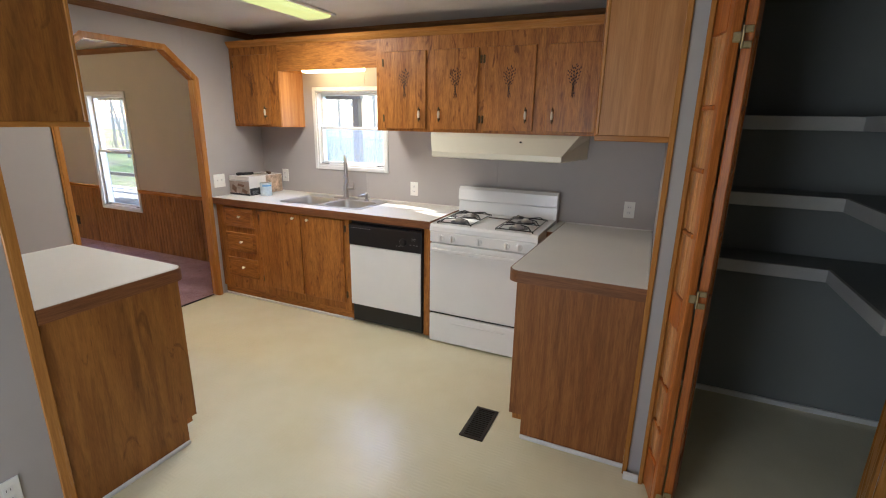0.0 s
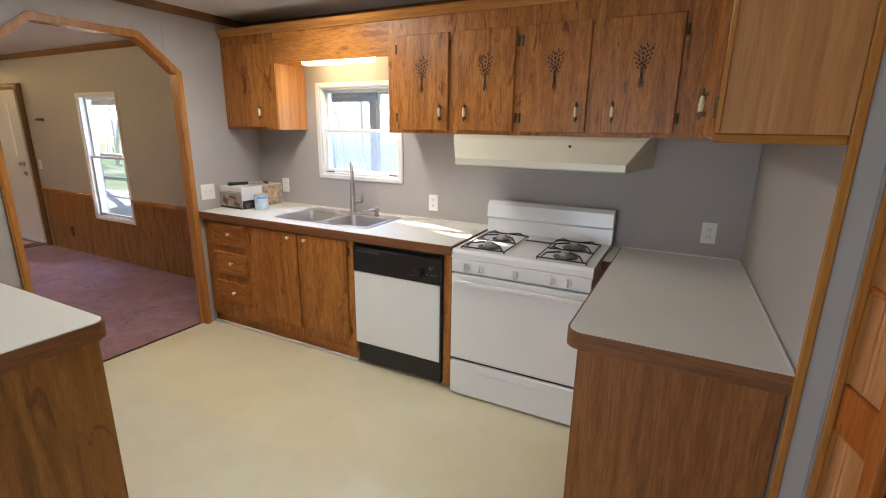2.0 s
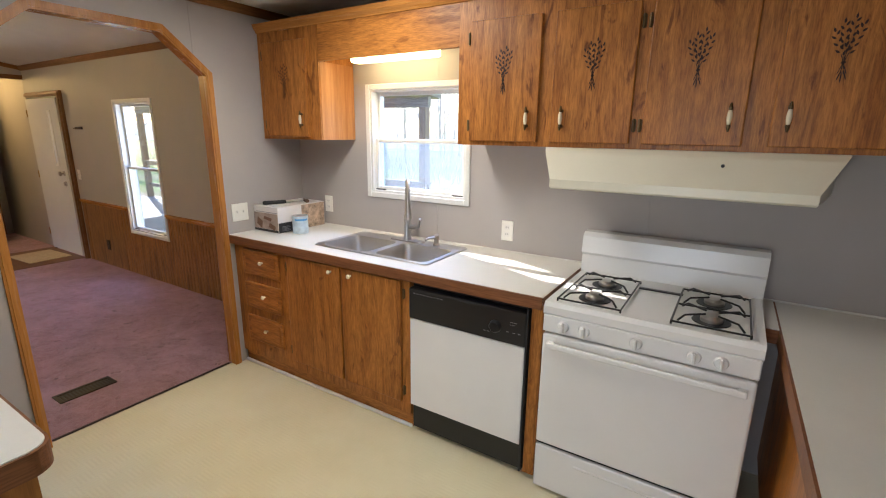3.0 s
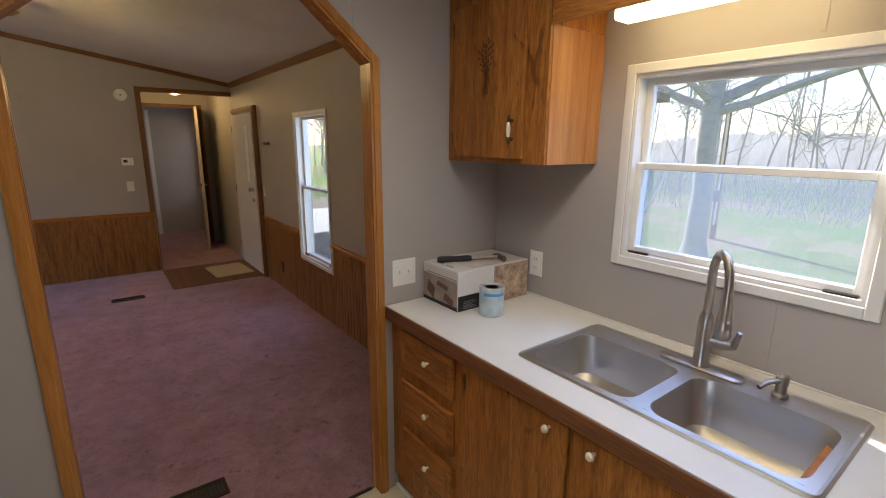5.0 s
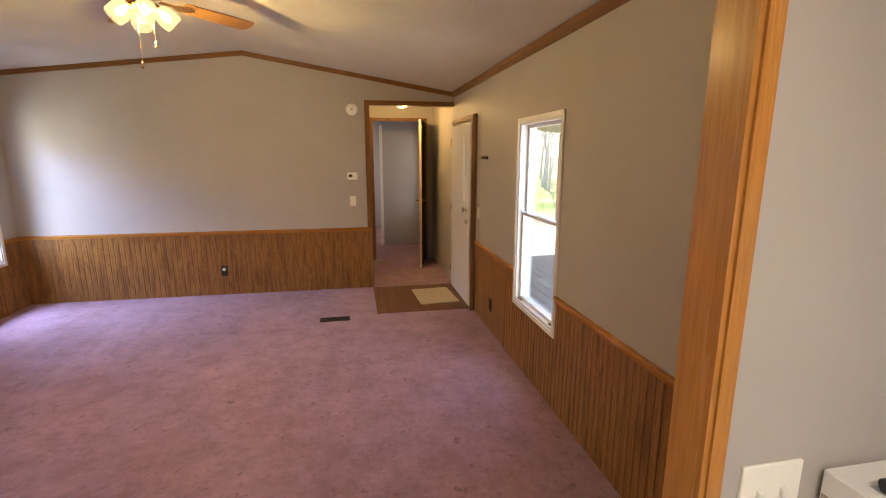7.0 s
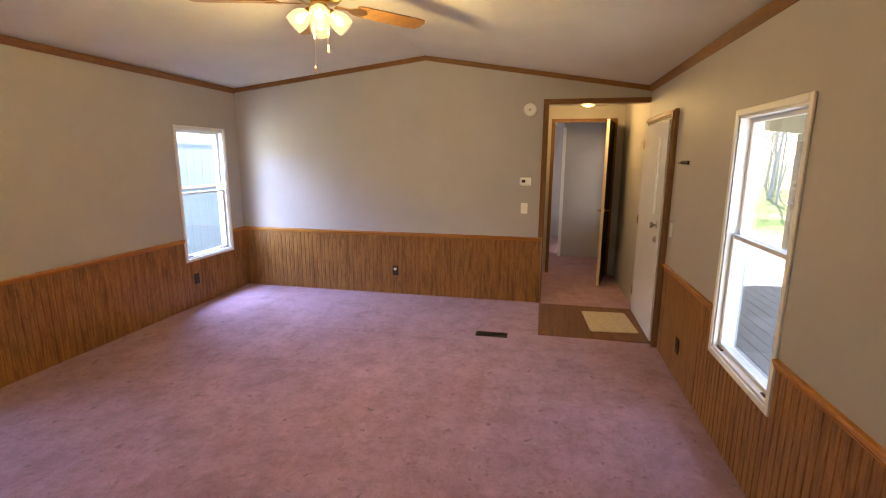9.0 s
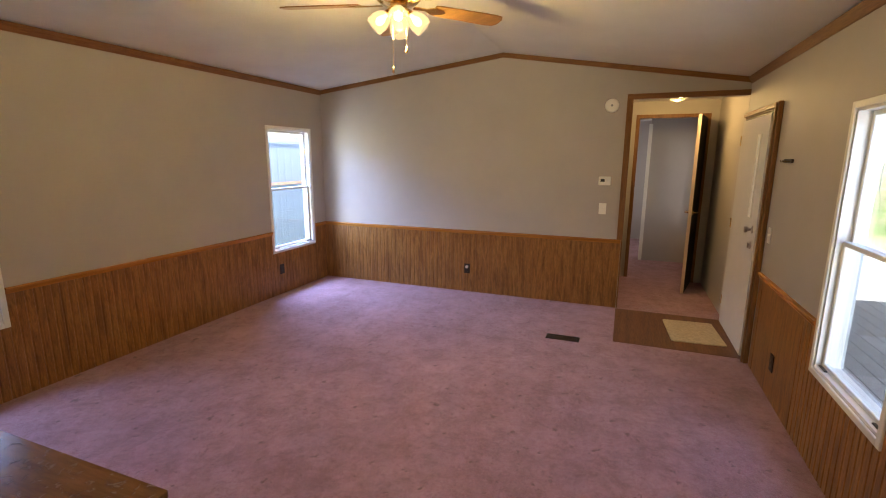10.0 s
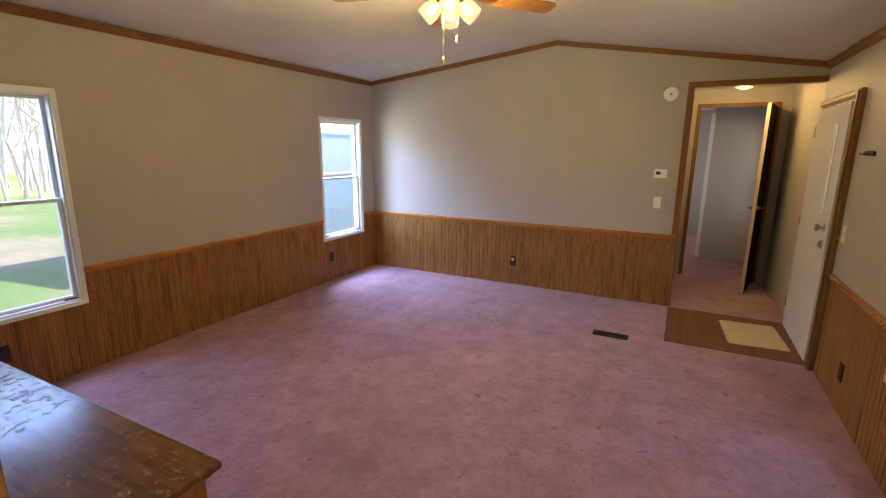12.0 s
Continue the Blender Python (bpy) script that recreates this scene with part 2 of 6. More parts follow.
def glass_mat():
    m = bpy.data.materials.new("window_glass")
    m.use_nodes = True
    n, l = m.node_tree.nodes, m.node_tree.links
    n.remove(n["Principled BSDF"])
    tr, gl, mx, fr = (n.new("ShaderNode" + k) for k in ("BsdfTransparent", "BsdfGlossy", "MixShader", "LayerWeight"))
    fr.inputs["Blend"].default_value = 0.5
    pw, sc = n.new("ShaderNodeMath"), n.new("ShaderNodeMath")
    pw.operation, sc.operation = "POWER", "MULTIPLY_ADD"
    pw.inputs[1].default_value, sc.inputs[1].default_value, sc.inputs[2].default_value = 5.0, 0.9, 0.05
    l.new(fr.outputs["Facing"], pw.inputs[0])
    l.new(pw.outputs[0], sc.inputs[0])
    gl.inputs["Roughness"].default_value = 0.02
    tr.inputs["Color"].default_value = (0.93, 0.95, 0.95, 1)
    l.new(sc.outputs[0], mx.inputs[0])
    l.new(tr.outputs[0], mx.inputs[1])
    l.new(gl.outputs[0], mx.inputs[2])
    # thin translucent layer puts the haze of the view into the glass
    df, haze_mix = n.new("ShaderNodeBsdfTranslucent"), n.new("ShaderNodeMixShader")
    df.inputs["Color"].default_value = (0.85, 0.87, 0.9, 1)
    haze_mix.inputs[0].default_value = 0.012
    l.new(mx.outputs[0], haze_mix.inputs[1])
    l.new(df.outputs[0], haze_mix.inputs[2])
    l.new(haze_mix.outputs[0], n["Material Output"].inputs["Surface"])
    return m


M_GLASS = glass_mat()


def glow(name, color, strength):
    m, n, l, b = mat(name, 0.4)
    b.inputs["Base Color"].default_value = (*[c * 0.06 for c in color], 1)
    b.inputs["Emission Color"].default_value = (*color, 1)
    b.inputs["Emission Strength"].default_value = strength
    return m


M_TUBE = glow("lit_tube", (1.0, 0.79, 0.38), 4.0)
M_PANEL = glow("lit_diffuser", (0.93, 1.0, 0.36), 0.2)
def shade_mat():
    m = bpy.data.materials.new("lit_frosted_shade")
    m.use_nodes = True
    n, l = m.node_tree.nodes, m.node_tree.links
    n.remove(n["Principled BSDF"])
    tr, em, mx = (n.new("ShaderNode" + k) for k in ("BsdfTransparent", "Emission", "MixShader"))
    tr.inputs["Color"].default_value = (1.0, 0.86, 0.55, 1)
    em.inputs["Color"].default_value, em.inputs["Strength"].default_value = (1.0, 0.72, 0.36, 1), 0.42
    mx.inputs[0].default_value = 0.55
    l.new(tr.outputs[0], mx.inputs[1])
    l.new(em.outputs[0], mx.inputs[2])
    l.new(mx.outputs[0], n["Material Output"].inputs["Surface"])
    return m


M_SHADE = shade_mat()


def screen_mat(name="insect_mesh", veil=0.025):
    """Fine insect mesh, seen as a grey veil."""
    m = bpy.data.materials.new(name)
    m.use_nodes = True
    n, l = m.node_tree.nodes, m.node_tree.links
    n.remove(n["Principled BSDF"])
    tr, df, mx = (n.new("ShaderNode" + k) for k in ("BsdfTransparent", "BsdfTranslucent", "MixShader"))
    df.inputs["Color"].default_value = (0.78, 0.79, 0.82, 1)
    mx.inputs[0].default_value = veil
    tr.inputs["Color"].default_value = (0.78, 0.81, 0.86, 1)
    l.new(tr.outputs[0], mx.inputs[1])
    l.new(df.outputs[0], mx.inputs[2])
    l.new(mx.outputs[0], n["Material Output"].inputs["Surface"])
    return m


M_SCREEN = screen_mat()
# same mesh with a stronger pale veil, painted in for sun on it
M_SCREEN_SUNLIT = screen_mat("sunlit_insect_mesh", 0.11)


def frosted_mat():
    """Milky glass that lets daylight through softly."""
    m = bpy.data.materials.new("frosted_glass")
    m.use_nodes = True
    n, l = m.node_tree.nodes, m.node_tree.links
    b = n["Principled BSDF"]
    b.inputs["Base Color"].default_value, b.inputs["Roughness"].default_value = (0.9, 0.9, 0.9, 1), 0.12
    tl, mx = n.new("ShaderNodeBsdfTranslucent"), n.new("ShaderNodeMixShader")
    tl.inputs["Color"].default_value = (0.95, 0.95, 0.95, 1)
    mx.inputs[0].default_value = 0.6
    l.new(b.outputs[0], mx.inputs[1])
    l.new(tl.outputs[0], mx.inputs[2])
    l.new(mx.outputs[0], n["Material Output"].inputs["Surface"])
    return m
M_BULB = glow("lit_bulb", (1.0, 0.8, 0.45), 1.6)
M_DOME = glow("lit_dome", (1.0, 0.64, 0.2), 0.5)


def ground_mat(name, stops, scale):
    m, n, l, b = mat(name, 0.95, 0.0, 0.1)
    v = coords(n, l, (1, 1, 1))
    a = noise_tex(n, l, v, scale, 6.0, 0.7)
    f = noise_tex(n, l, v, 22.0, 5.0, 0.75)
    c = ramp(n, l, a, stops)
    c = mix(n, l, 0.7, c, ramp(n, l, f, ((0.3, (0.45, 0.42, 0.4)), (0.65, (1.0, 1.0, 1.0)))), "MULTIPLY")
    l.new(c, b.inputs["Base Color"])
    bump(n, l, b, f, 0.5, 0.03)
    return m


M_GROUND = ground_mat("lawn_and_leaves", ((0.44, (0.22, 0.33, 0.09)), (0.52, (0.33, 0.36, 0.15)), (0.6, (0.46, 0.36, 0.26))), 0.16)
# grey bark lightened, so that haze before the trees is in the colour
M_BARK = plain("hazed_bark", (0.5, 0.46, 0.44), 0.9, vary=0.2, scale=9.0, relief=1.0, fine=40.0)
# siding colour is darkened in place of the shade over the shed
M_SHED = plain("shaded_metal_siding", (0.11, 0.16, 0.235), 0.5, 0.0, vary=0.05)
M_RUST = plain("weathered_red_board", (0.42, 0.2, 0.12), 0.8, vary=0.25)
M_SHINGLE = plain("grey_shingle", (0.2, 0.2, 0.21), 0.9, vary=0.2, scale=20.0)
M_DECK = plain("pale_deck_boards", (0.36, 0.35, 0.35), 0.7, vary=0.15, scale=8.0)


# ---- building helpers ----
def B():
    return bmesh.new()


def box(bm, x0, x1, y0, y1, z0, z1, bevel=0.0, seg=1):
    """A box between two corners, its edges rounded by bevel."""
    vs = [bm.verts.new((x, y, z)) for x in (x0, x1) for y in (y0, y1) for z in (z0, z1)]
    faces = [bm.faces.new([vs[i] for i in q]) for q in ((0, 1, 3, 2), (4, 6, 7, 5), (0, 4, 5, 1), (2, 3, 7, 6), (0, 2, 6, 4), (1, 5, 7, 3))]
    if bevel:
        edges = list({e for f in faces for e in f.edges})
        bmesh.ops.bevel(bm, geom=edges, offset=bevel, segments=seg, profile=0.5, affect="EDGES")
    return bm


def prism(bm, poly, axis, a, b):
    """A polygon of (u, v) swept along an axis from a to b; u, v are the other two axes in xyz order."""
    def p(u, v, w):
        return {"x": (w, u, v), "y": (u, w, v), "z": (u, v, w)}[axis]
    lo, hi = ([bm.verts.new(p(u, v, w)) for u, v in poly] for w in (a, b))
    k = len(poly)
    bm.faces.new(lo[::-1])
    bm.faces.new(hi)
    for i in range(k):
        bm.faces.new((lo[i], lo[(i + 1) % k], hi[(i + 1) % k], hi[i]))
    return bm


def ring(bm, loops, cap0=True, cap1=True):
    """Skin a row of closed loops of points."""
    rows = [[bm.verts.new(p) for p in loop] for loop in loops]
    k = len(rows[0])
    for a, b in zip(rows, rows[1:]):
        for i in range(k):
            bm.faces.new((a[i], a[(i + 1) % k], b[(i + 1) % k], b[i]))
    if cap0:
        bm.faces.new(rows[0][::-1])
    if cap1:
        bm.faces.new(rows[-1])
    return bm


def lathe(bm, place, profile, axis="z", n=16, cap0=True, cap1=True):
    """A turned shape: rows of (radius, height) about an axis through place."""
    x, y, z = place
    loops = []
    for r, h in profile:
        loop = []
        for i in range(n):
            a = 2 * math.pi * i / n
            u, v = r * math.cos(a), r * math.sin(a)
            loop.append({"z": (x + u, y + v, z + h), "x": (x + h, y + u, z + v), "y": (x + u, y + h, z + v)}[axis])
        loops.append(loop)
    return ring(bm, loops, cap0, cap1)


def tube(bm, points, radius, n=8, radii=None):
    """A round bar along a line of points."""
    pts = [Vector(p) for p in points]
    loops = []
    side = None
    for i, p in enumerate(pts):
        d = (pts[min(i + 1, len(pts) - 1)] - pts[max(i - 1, 0)]).normalized()
        if side is None:
            side = d.orthogonal().normalized()
        side = (side - d * side.dot(d)).normalized()
        up = d.cross(side)
        r = radii[i] if radii else radius
        loops.append([p + r * (math.cos(2 * math.pi * k / n) * side + math.sin(2 * math.pi * k / n) * up) for k in range(n)])
    return ring(bm, loops)


def rrect(x0, x1, y0, y1, r, n=5):
    """Points of a rectangle with round corners."""
    out = []
    for cx, cy, a0 in ((x1 - r, y1 - r, 0), (x0 + r, y1 - r, 90), (x0 + r, y0 + r, 180), (x1 - r, y0 + r, 270)):
        for i in range(n + 1):
            a = radians(a0 + 90 * i / n)
            out.append((cx + r * math.cos(a), cy + r * math.sin(a)))
    return out


def part(name, bm, material, parent=None, label="", smooth=False):
    """Link a bmesh as one mesh object, under a thing or a part."""
    bmesh.ops.recalc_face_normals(bm, faces=bm.faces[:])
    me = bpy.data.meshes.new(name)
    bm.to_mesh(me)
    bm.free()
    me.materials.append(material)
    if smooth:
        me.polygons.foreach_set("use_smooth", [True] * len(me.polygons))
        me.set_sharp_from_angle(angle=radians(38))
    ob = new(name, me)
    if parent is not None:
        ob.parent = parent
        ob.matrix_parent_inverse = base_of(parent).inverted()
    if label:
        ob["label"] = label
    return ob


BASES = {}


def base_of(ob):
    return BASES.get(ob.name, Matrix())


def thing(name, place, label, category, group=""):
    """An empty at a thing's base, which its parts hang under."""
    ob = new(name)
    ob.empty_display_size = 0.05
    ob.location = place
    BASES[ob.name] = Matrix.Translation(place)
    return tagged(ob, label, category, group)


def structure(name, bm, material, label, smooth=False):
    return tagged(part(name, bm, material, smooth=smooth), label, kind="structure")


def wall_y(bm, x0, x1, y0, y1, z0, z1, holes):
    """A wall along x, with rectangular holes (xa, xb, za, zb) in order of x."""
    at = x0
    for xa, xb, za, zb in holes:
        box(bm, at, xa, y0, y1, z0, z1)
        if za > z0:
            box(bm, xa, xb, y0, y1, z0, za)
        box(bm, xa, xb, y0, y1, zb, z1)
        at = xb
    box(bm, at, x1, y0, y1, z0, z1)
    return bm


def wall_x(bm, y0, y1, x0, x1, z0, z1, holes):
    at = y0
    for ya, yb, za, zb in holes:
        box(bm, x0, x1, at, ya, z0, z1)
        if za > z0:
            box(bm, x0, x1, ya, yb, z0, za)
        box(bm, x0, x1, ya, yb, zb, z1)
        at = yb
    box(bm, x0, x1, at, y1, z0, z1)
    return bm


# ---- plan ----
YN, YS = 3.475, -1.215        # inner faces of the long walls
XA, XB = -3.35, -3.412         # kitchen and living faces of the arch wall
XF = -8.37                    # far wall of the living room
XR = 0.25                     # kitchen's right wall
ZK = 2.335                    # kitchen ceiling
ZN, ZS_, ZR, YR = 2.325, 2.41, 2.695, 1.15  # vaulted ceiling: eaves, ridge and ridge line
KW = (-2.66, -1.942, 1.186, 1.838)      # kitchen window
LW = (-6.085, -5.385, 0.506, 1.832)       # front window of the living room
W2 = (-8.096, -7.379, 0.53, 1.892)      # back windows of the living room
W1 = (-4.845, -4.11, 0.525, 1.911)
FD = (-8.26, -7.355, 0.0, 1.94)         # front door
W7 = (-12.8, -11.6, 0.6, 1.9)          # unseen window opening, added to light the last room
W6 = (-10.95, -10.2, 0.6, 1.9)         # unseen window, added to light the room beyond the hall
DW_ = (-1.55, -0.45, 0.5, 2.0)            # unseen dining window behind the camera, added for its light

# floors
structure("floor_kitchen", box(B(), -3.395, 3.2, -1.3, 3.55, -0.05, 0.0), M_LINO, "cream embossed sheet vinyl kitchen floor")
structure("floor_living", box(B(), XF + 0.03, -3.395, -1.3, 3.55, -0.06, 0.004), M_CARPET, "mauve pile carpet with faint stains")
structure("floor_hall", box(B(), -13.2, XF + 0.03, -1.3, 3.55, -0.06, 0.006), M_CARPET, "mauve pile carpet in the hall")
structure("threshold", box(B(), -3.405, -3.385, 1.76, 2.77, 0.003, 0.009, 0.003), M_DKBROWN, "dark carpet edge strip at the arch")

# long outside walls
structure("wall_north", wall_y(B(), -13.2, 3.2, YN, YN + 0.12, -0.3, 2.9, [W7, W6, FD, LW, KW]), M_WALL, "taupe painted outside wall with door and windows")
structure("wall_south", wall_y(B(), -13.2, 3.2, YS - 0.12, YS, -0.3, 2.9, [W2, W1, DW_]), M_WALL, "taupe painted outside wall with windows")
structure("wall_east", box(B(), 3.2, 3.3, -1.3, 3.55, -0.3, 2.9), M_WALL, "plain taupe end wall")
structure("wall_west", box(B(), -13.3, -13.2, -1.3, 3.55, -0.3, 2.9), M_WALL, "plain taupe end wall")

# wall with the eight-sided arch between kitchen and living room
ARCH = ((1.738, 0.0), (1.738, 1.893), (1.985, 2.098), (2.55, 2.098), (2.792, 1.893), (2.792, 0.0))
bm = B()
prism(bm, [(YS, 0.0), *ARCH, (YN, 0.0), (YN, 2.9), (YS, 2.9)], "x", XB, XA)
structure("wall_arch", bm, M_WALL, "taupe painted wall with an eight-sided arch")


def offset_poly(pts, d):
    """The open line of points moved outwards by d, mitred."""
    out = []
    for i, p in enumerate(pts):
        ns = []
        for a, b in ((i - 1, i), (i, i + 1)):
            if a >= 0 and b < len(pts):
                e = Vector(pts[b]) - Vector(pts[a])
                ns.append(Vector((-e.y, e.x)).normalized())
        m = sum(ns, Vector((0, 0)))
        m = m / m.dot(ns[0])
        out.append(tuple(Vector(p) + m * d))
    return out


def arch_casing(name, x0, x1, step):
    bm = B()
    for d0, d1, w0, w1 in ((-0.006, 0.036, x0, x1), (0.004, 0.026, x1, x1 + step)):
        a, b = offset_poly(ARCH, d0), offset_poly(ARCH, d1)
        for i in range(5):
            prism(bm, (a[i], b[i], b[i + 1], a[i + 1]), "x", min(w0, w1), max(w0, w1))
    return structure(name, bm, M_TRIM, "varnished oak casing round the arch")


arch_casing("trim_arch_kitchen", XA, XA + 0.011, 0.005)
arch_casing("trim_arch_living", XB, XB - 0.008, -0.004)
bm = B()
a, b = offset_poly(ARCH, -0.006), offset_poly(ARCH, 0.004)
for i in range(5):
    prism(bm, (a[i], b[i], b[i + 1], a[i + 1]), "x", XB, XA)
structure("trim_arch_lining", bm, M_TRIM, "varnished oak lining of the arch")

# far wall with the opening to the hall
HY0, HZ = 2.47, 2.165
structure("wall_far", wall_x(B(), YS, YN, XF - 0.09, XF, 0, 2.9, [(HY0, YN - 0.001, 0, HZ)]), M_WALL, "taupe painted far wall of the living room")
bm = B()
box(bm, XF, XF + 0.014, HY0 - 0.045, HY0 + 0.008, 0.752, HZ)
box(bm, XF - 0.09, XF + 0.006, HY0, HY0 + 0.012, 0.0, HZ)
structure("trim_hall_side", bm, M_CASE_D, "dark oak casing beside the hall opening")
bm = B()
box(bm, XF, XF + 0.014, HY0 - 0.045, YN, HZ, HZ + 0.05)
structure("trim_hall_top", bm, M_CROWN_Y, "dark oak casing over the hall opening")

# hall, its inner doorway and the room beyond
XH = -9.86
structure("wall_hall_side", box(B(), XH, XF - 0.09, HY0 - 0.09, HY0, 0, 2.4), M_WALL, "taupe hall wall")
structure("wall_hall_end", wall_x(B(), 1.0, YN, XH - 0.09, XH, 0, 2.4, [(2.585, 3.34, 0, 2.09)]), M_WALL, "taupe hall end wall with a doorway")
structure("wall_bedroom_side", box(B(), -11.1, XH - 0.09, 2.3, 2.38, 0, 2.4), M_WALL, "taupe wall of the room beyond the hall")
structure("wall_bedroom_end", wall_x(B(), YS, YN, -11.2, -11.1, 0, 2.4, [(1.0, 2.775, 0, 2.3)]), M_WALL, "taupe wall facing the hall doorway")
structure("trim_bedroom", box(B(), -11.1, -11.07, 2.745, 2.795, 0, 2.1), M_WHITE, "pale door edge in the room beyond")
structure("ceiling_hall", box(B(), -13.2, XF - 0.09, YS, YN, 2.30, 2.36), M_CEIL, "white stippled hall ceiling")
bm = B()
for ya, yb in ((2.54, 2.585), (3.34, 3.385)):
    box(bm, XH, XH + 0.012, ya, yb, 0, 2.135)
box(bm, XH, XH + 0.012, 2.585, 3.34, 2.09, 2.135)
structure("trim_hall_door", bm, M_CASE_D, "dark oak casing of the hall doorway")

# ceilings
structure("ceiling_kitchen", box(B(), XA, 3.2, YS, YN, ZK, ZK + 0.06), M_CEIL, "white stippled flat ceiling")
bm = B()
prism(bm, ((YS, ZS_), (YR, ZR), (YN, ZN), (YN, ZN + 0.06), (YR, ZR + 0.06), (YS, ZS_ + 0.06)), "x", XF, XB)
structure("ceiling_living", bm, M_CEIL, "white stippled vaulted ceiling")
structure("roof", box(B(), -13.4, 3.4, -1.5, 3.75, 2.9, 2.96), M_SHINGLE, "roof over the rooms")

# kitchen's right wall and the pantry
structure("wall_kitchen_right", box(B(), XR, XR + 0.07, 2.0, YN, 0, ZK), M_WALL, "taupe painted partition end")
PX0, PX1, PY = 0.335, 1.12, 1.965
structure("wall_pantry_front", wall_y(B(), XR + 0.07, 3.2, PY, PY + 0.08, 0, ZK, [(PX0, PX1, 0, 2.06)]), M_WALL, "taupe wall round the pantry opening")
structure("wall_pantry_back", box(B(), XR + 0.07, 1.62, 3.0, 3.06, 0, ZK), M_PANTRY, "grey pantry back wall, darkened for closet shade")
structure("wall_pantry_right", box(B(), 1.52, 1.6, PY + 0.08, 3.0, 0, ZK), M_PANTRY, "grey pantry side wall, darkened for closet shade")
structure("wall_pantry_left", box(B(), XR + 0.07, XR + 0.09, PY + 0.08, 3.0, 0, ZK), M_PANTRY, "grey pantry side wall, darkened for closet shade")
bm = B()
box(bm, PX0 - 0.018, PX0, PY - 0.014, PY, 0, 2.11, 0.003)
box(bm, PX1, PX1 + 0.055, PY - 0.014, PY, 0, 2.11, 0.003)
box(bm, PX0, PX1, PY - 0.014, PY, 2.06, 2.11, 0.003)
box(bm, PX0, PX0 + 0.012, PY, PY + 0.08, 0, 2.06)
box(bm, PX1 - 0.012, PX1, PY, PY + 0.08, 0, 2.06)
structure("trim_pantry", bm, M_TRIM, "oak casing round the pantry opening")
structure("ceiling_pantry", box(B(), XR + 0.09, 1.52, PY + 0.08, 3.0, 2.22, 2.25), M_PANTRY, "grey pantry ceiling, darkened for closet shade")
bm = B()
box(bm, XR + 0.09, 1.52, 2.985, 3.0, 0, 0.03)
structure("baseboard_pantry", bm, M_CAULK, "thin white base trim in the pantry")

# wall block behind the left counter
XL, YL = -1.77, 0.745
structure("wall_block_side", box(B(), XL - 0.09, XL, YS, YL - 0.09, 0, ZK), M_WALL, "taupe wall beside the counter end")
structure("wall_block_back", box(B(), XA, XL, YL - 0.09, YL, 0, ZK), M_WALL, "taupe wall behind the short counter")
structure("trim_block_corner", box(B(), XL, XL + 0.01, YL - 0.03, YL + 0.012, 0, ZK, 0.003), M_TRIM, "oak corner strip")
structure("trim_right_corner", box(B(), XR - 0.006, XR + 0.016, 1.986, 2.0, 0, ZK, 0.003), M_TRIM, "oak corner strip beside the cabinets")

# crown moulding
def crown(name, axis, a, b, u, z, sgn, material, size=0.045):
    prof = ((u, z), (u + sgn * size * 0.7, z), (u + sgn * size * 0.5, z - size * 0.45), (u + sgn * size * 0.2, z - size * 0.85), (u + sgn * size * 0.15, z - size), (u, z - size))
    return structure(name, prism(B(), prof, axis, a, b), material, "stained wood crown moulding")


crown("trim_crown_arch", "y", YL, YN, XA, ZK, 1, M_CROWN_Y, 0.05)
crown("trim_crown_north", "x", XA, 0.0, YN, ZK, -1, M_CROWN_X, 0.05)
crown("trim_crown_living_north", "x", XF, XB, YN, ZN - 0.004, -1, M_CROWN_X, 0.055)
crown("trim_crown_living_south", "x", XF, XB, YS, ZS_ - 0.004, 1, M_CROWN_X, 0.055)
for nm, xx, sg in (("trim_crown_far", XF, 1), ("trim_crown_arch_living", XB, -1)):
    bm = B()
    for ya, za, yb, zb in ((YS, ZS_, YR, ZR), (YR, ZR, YN, ZN)):
        prism(bm, ((ya, za - 0.004), (yb, zb - 0.004), (yb, zb - 0.052), (ya, za - 0.052)), "x", min(xx, xx + sg * 0.02), max(xx, xx + sg * 0.02))
    structure(nm, bm, M_CROWN_Y, "stained wood moulding along the vaulted ceiling")


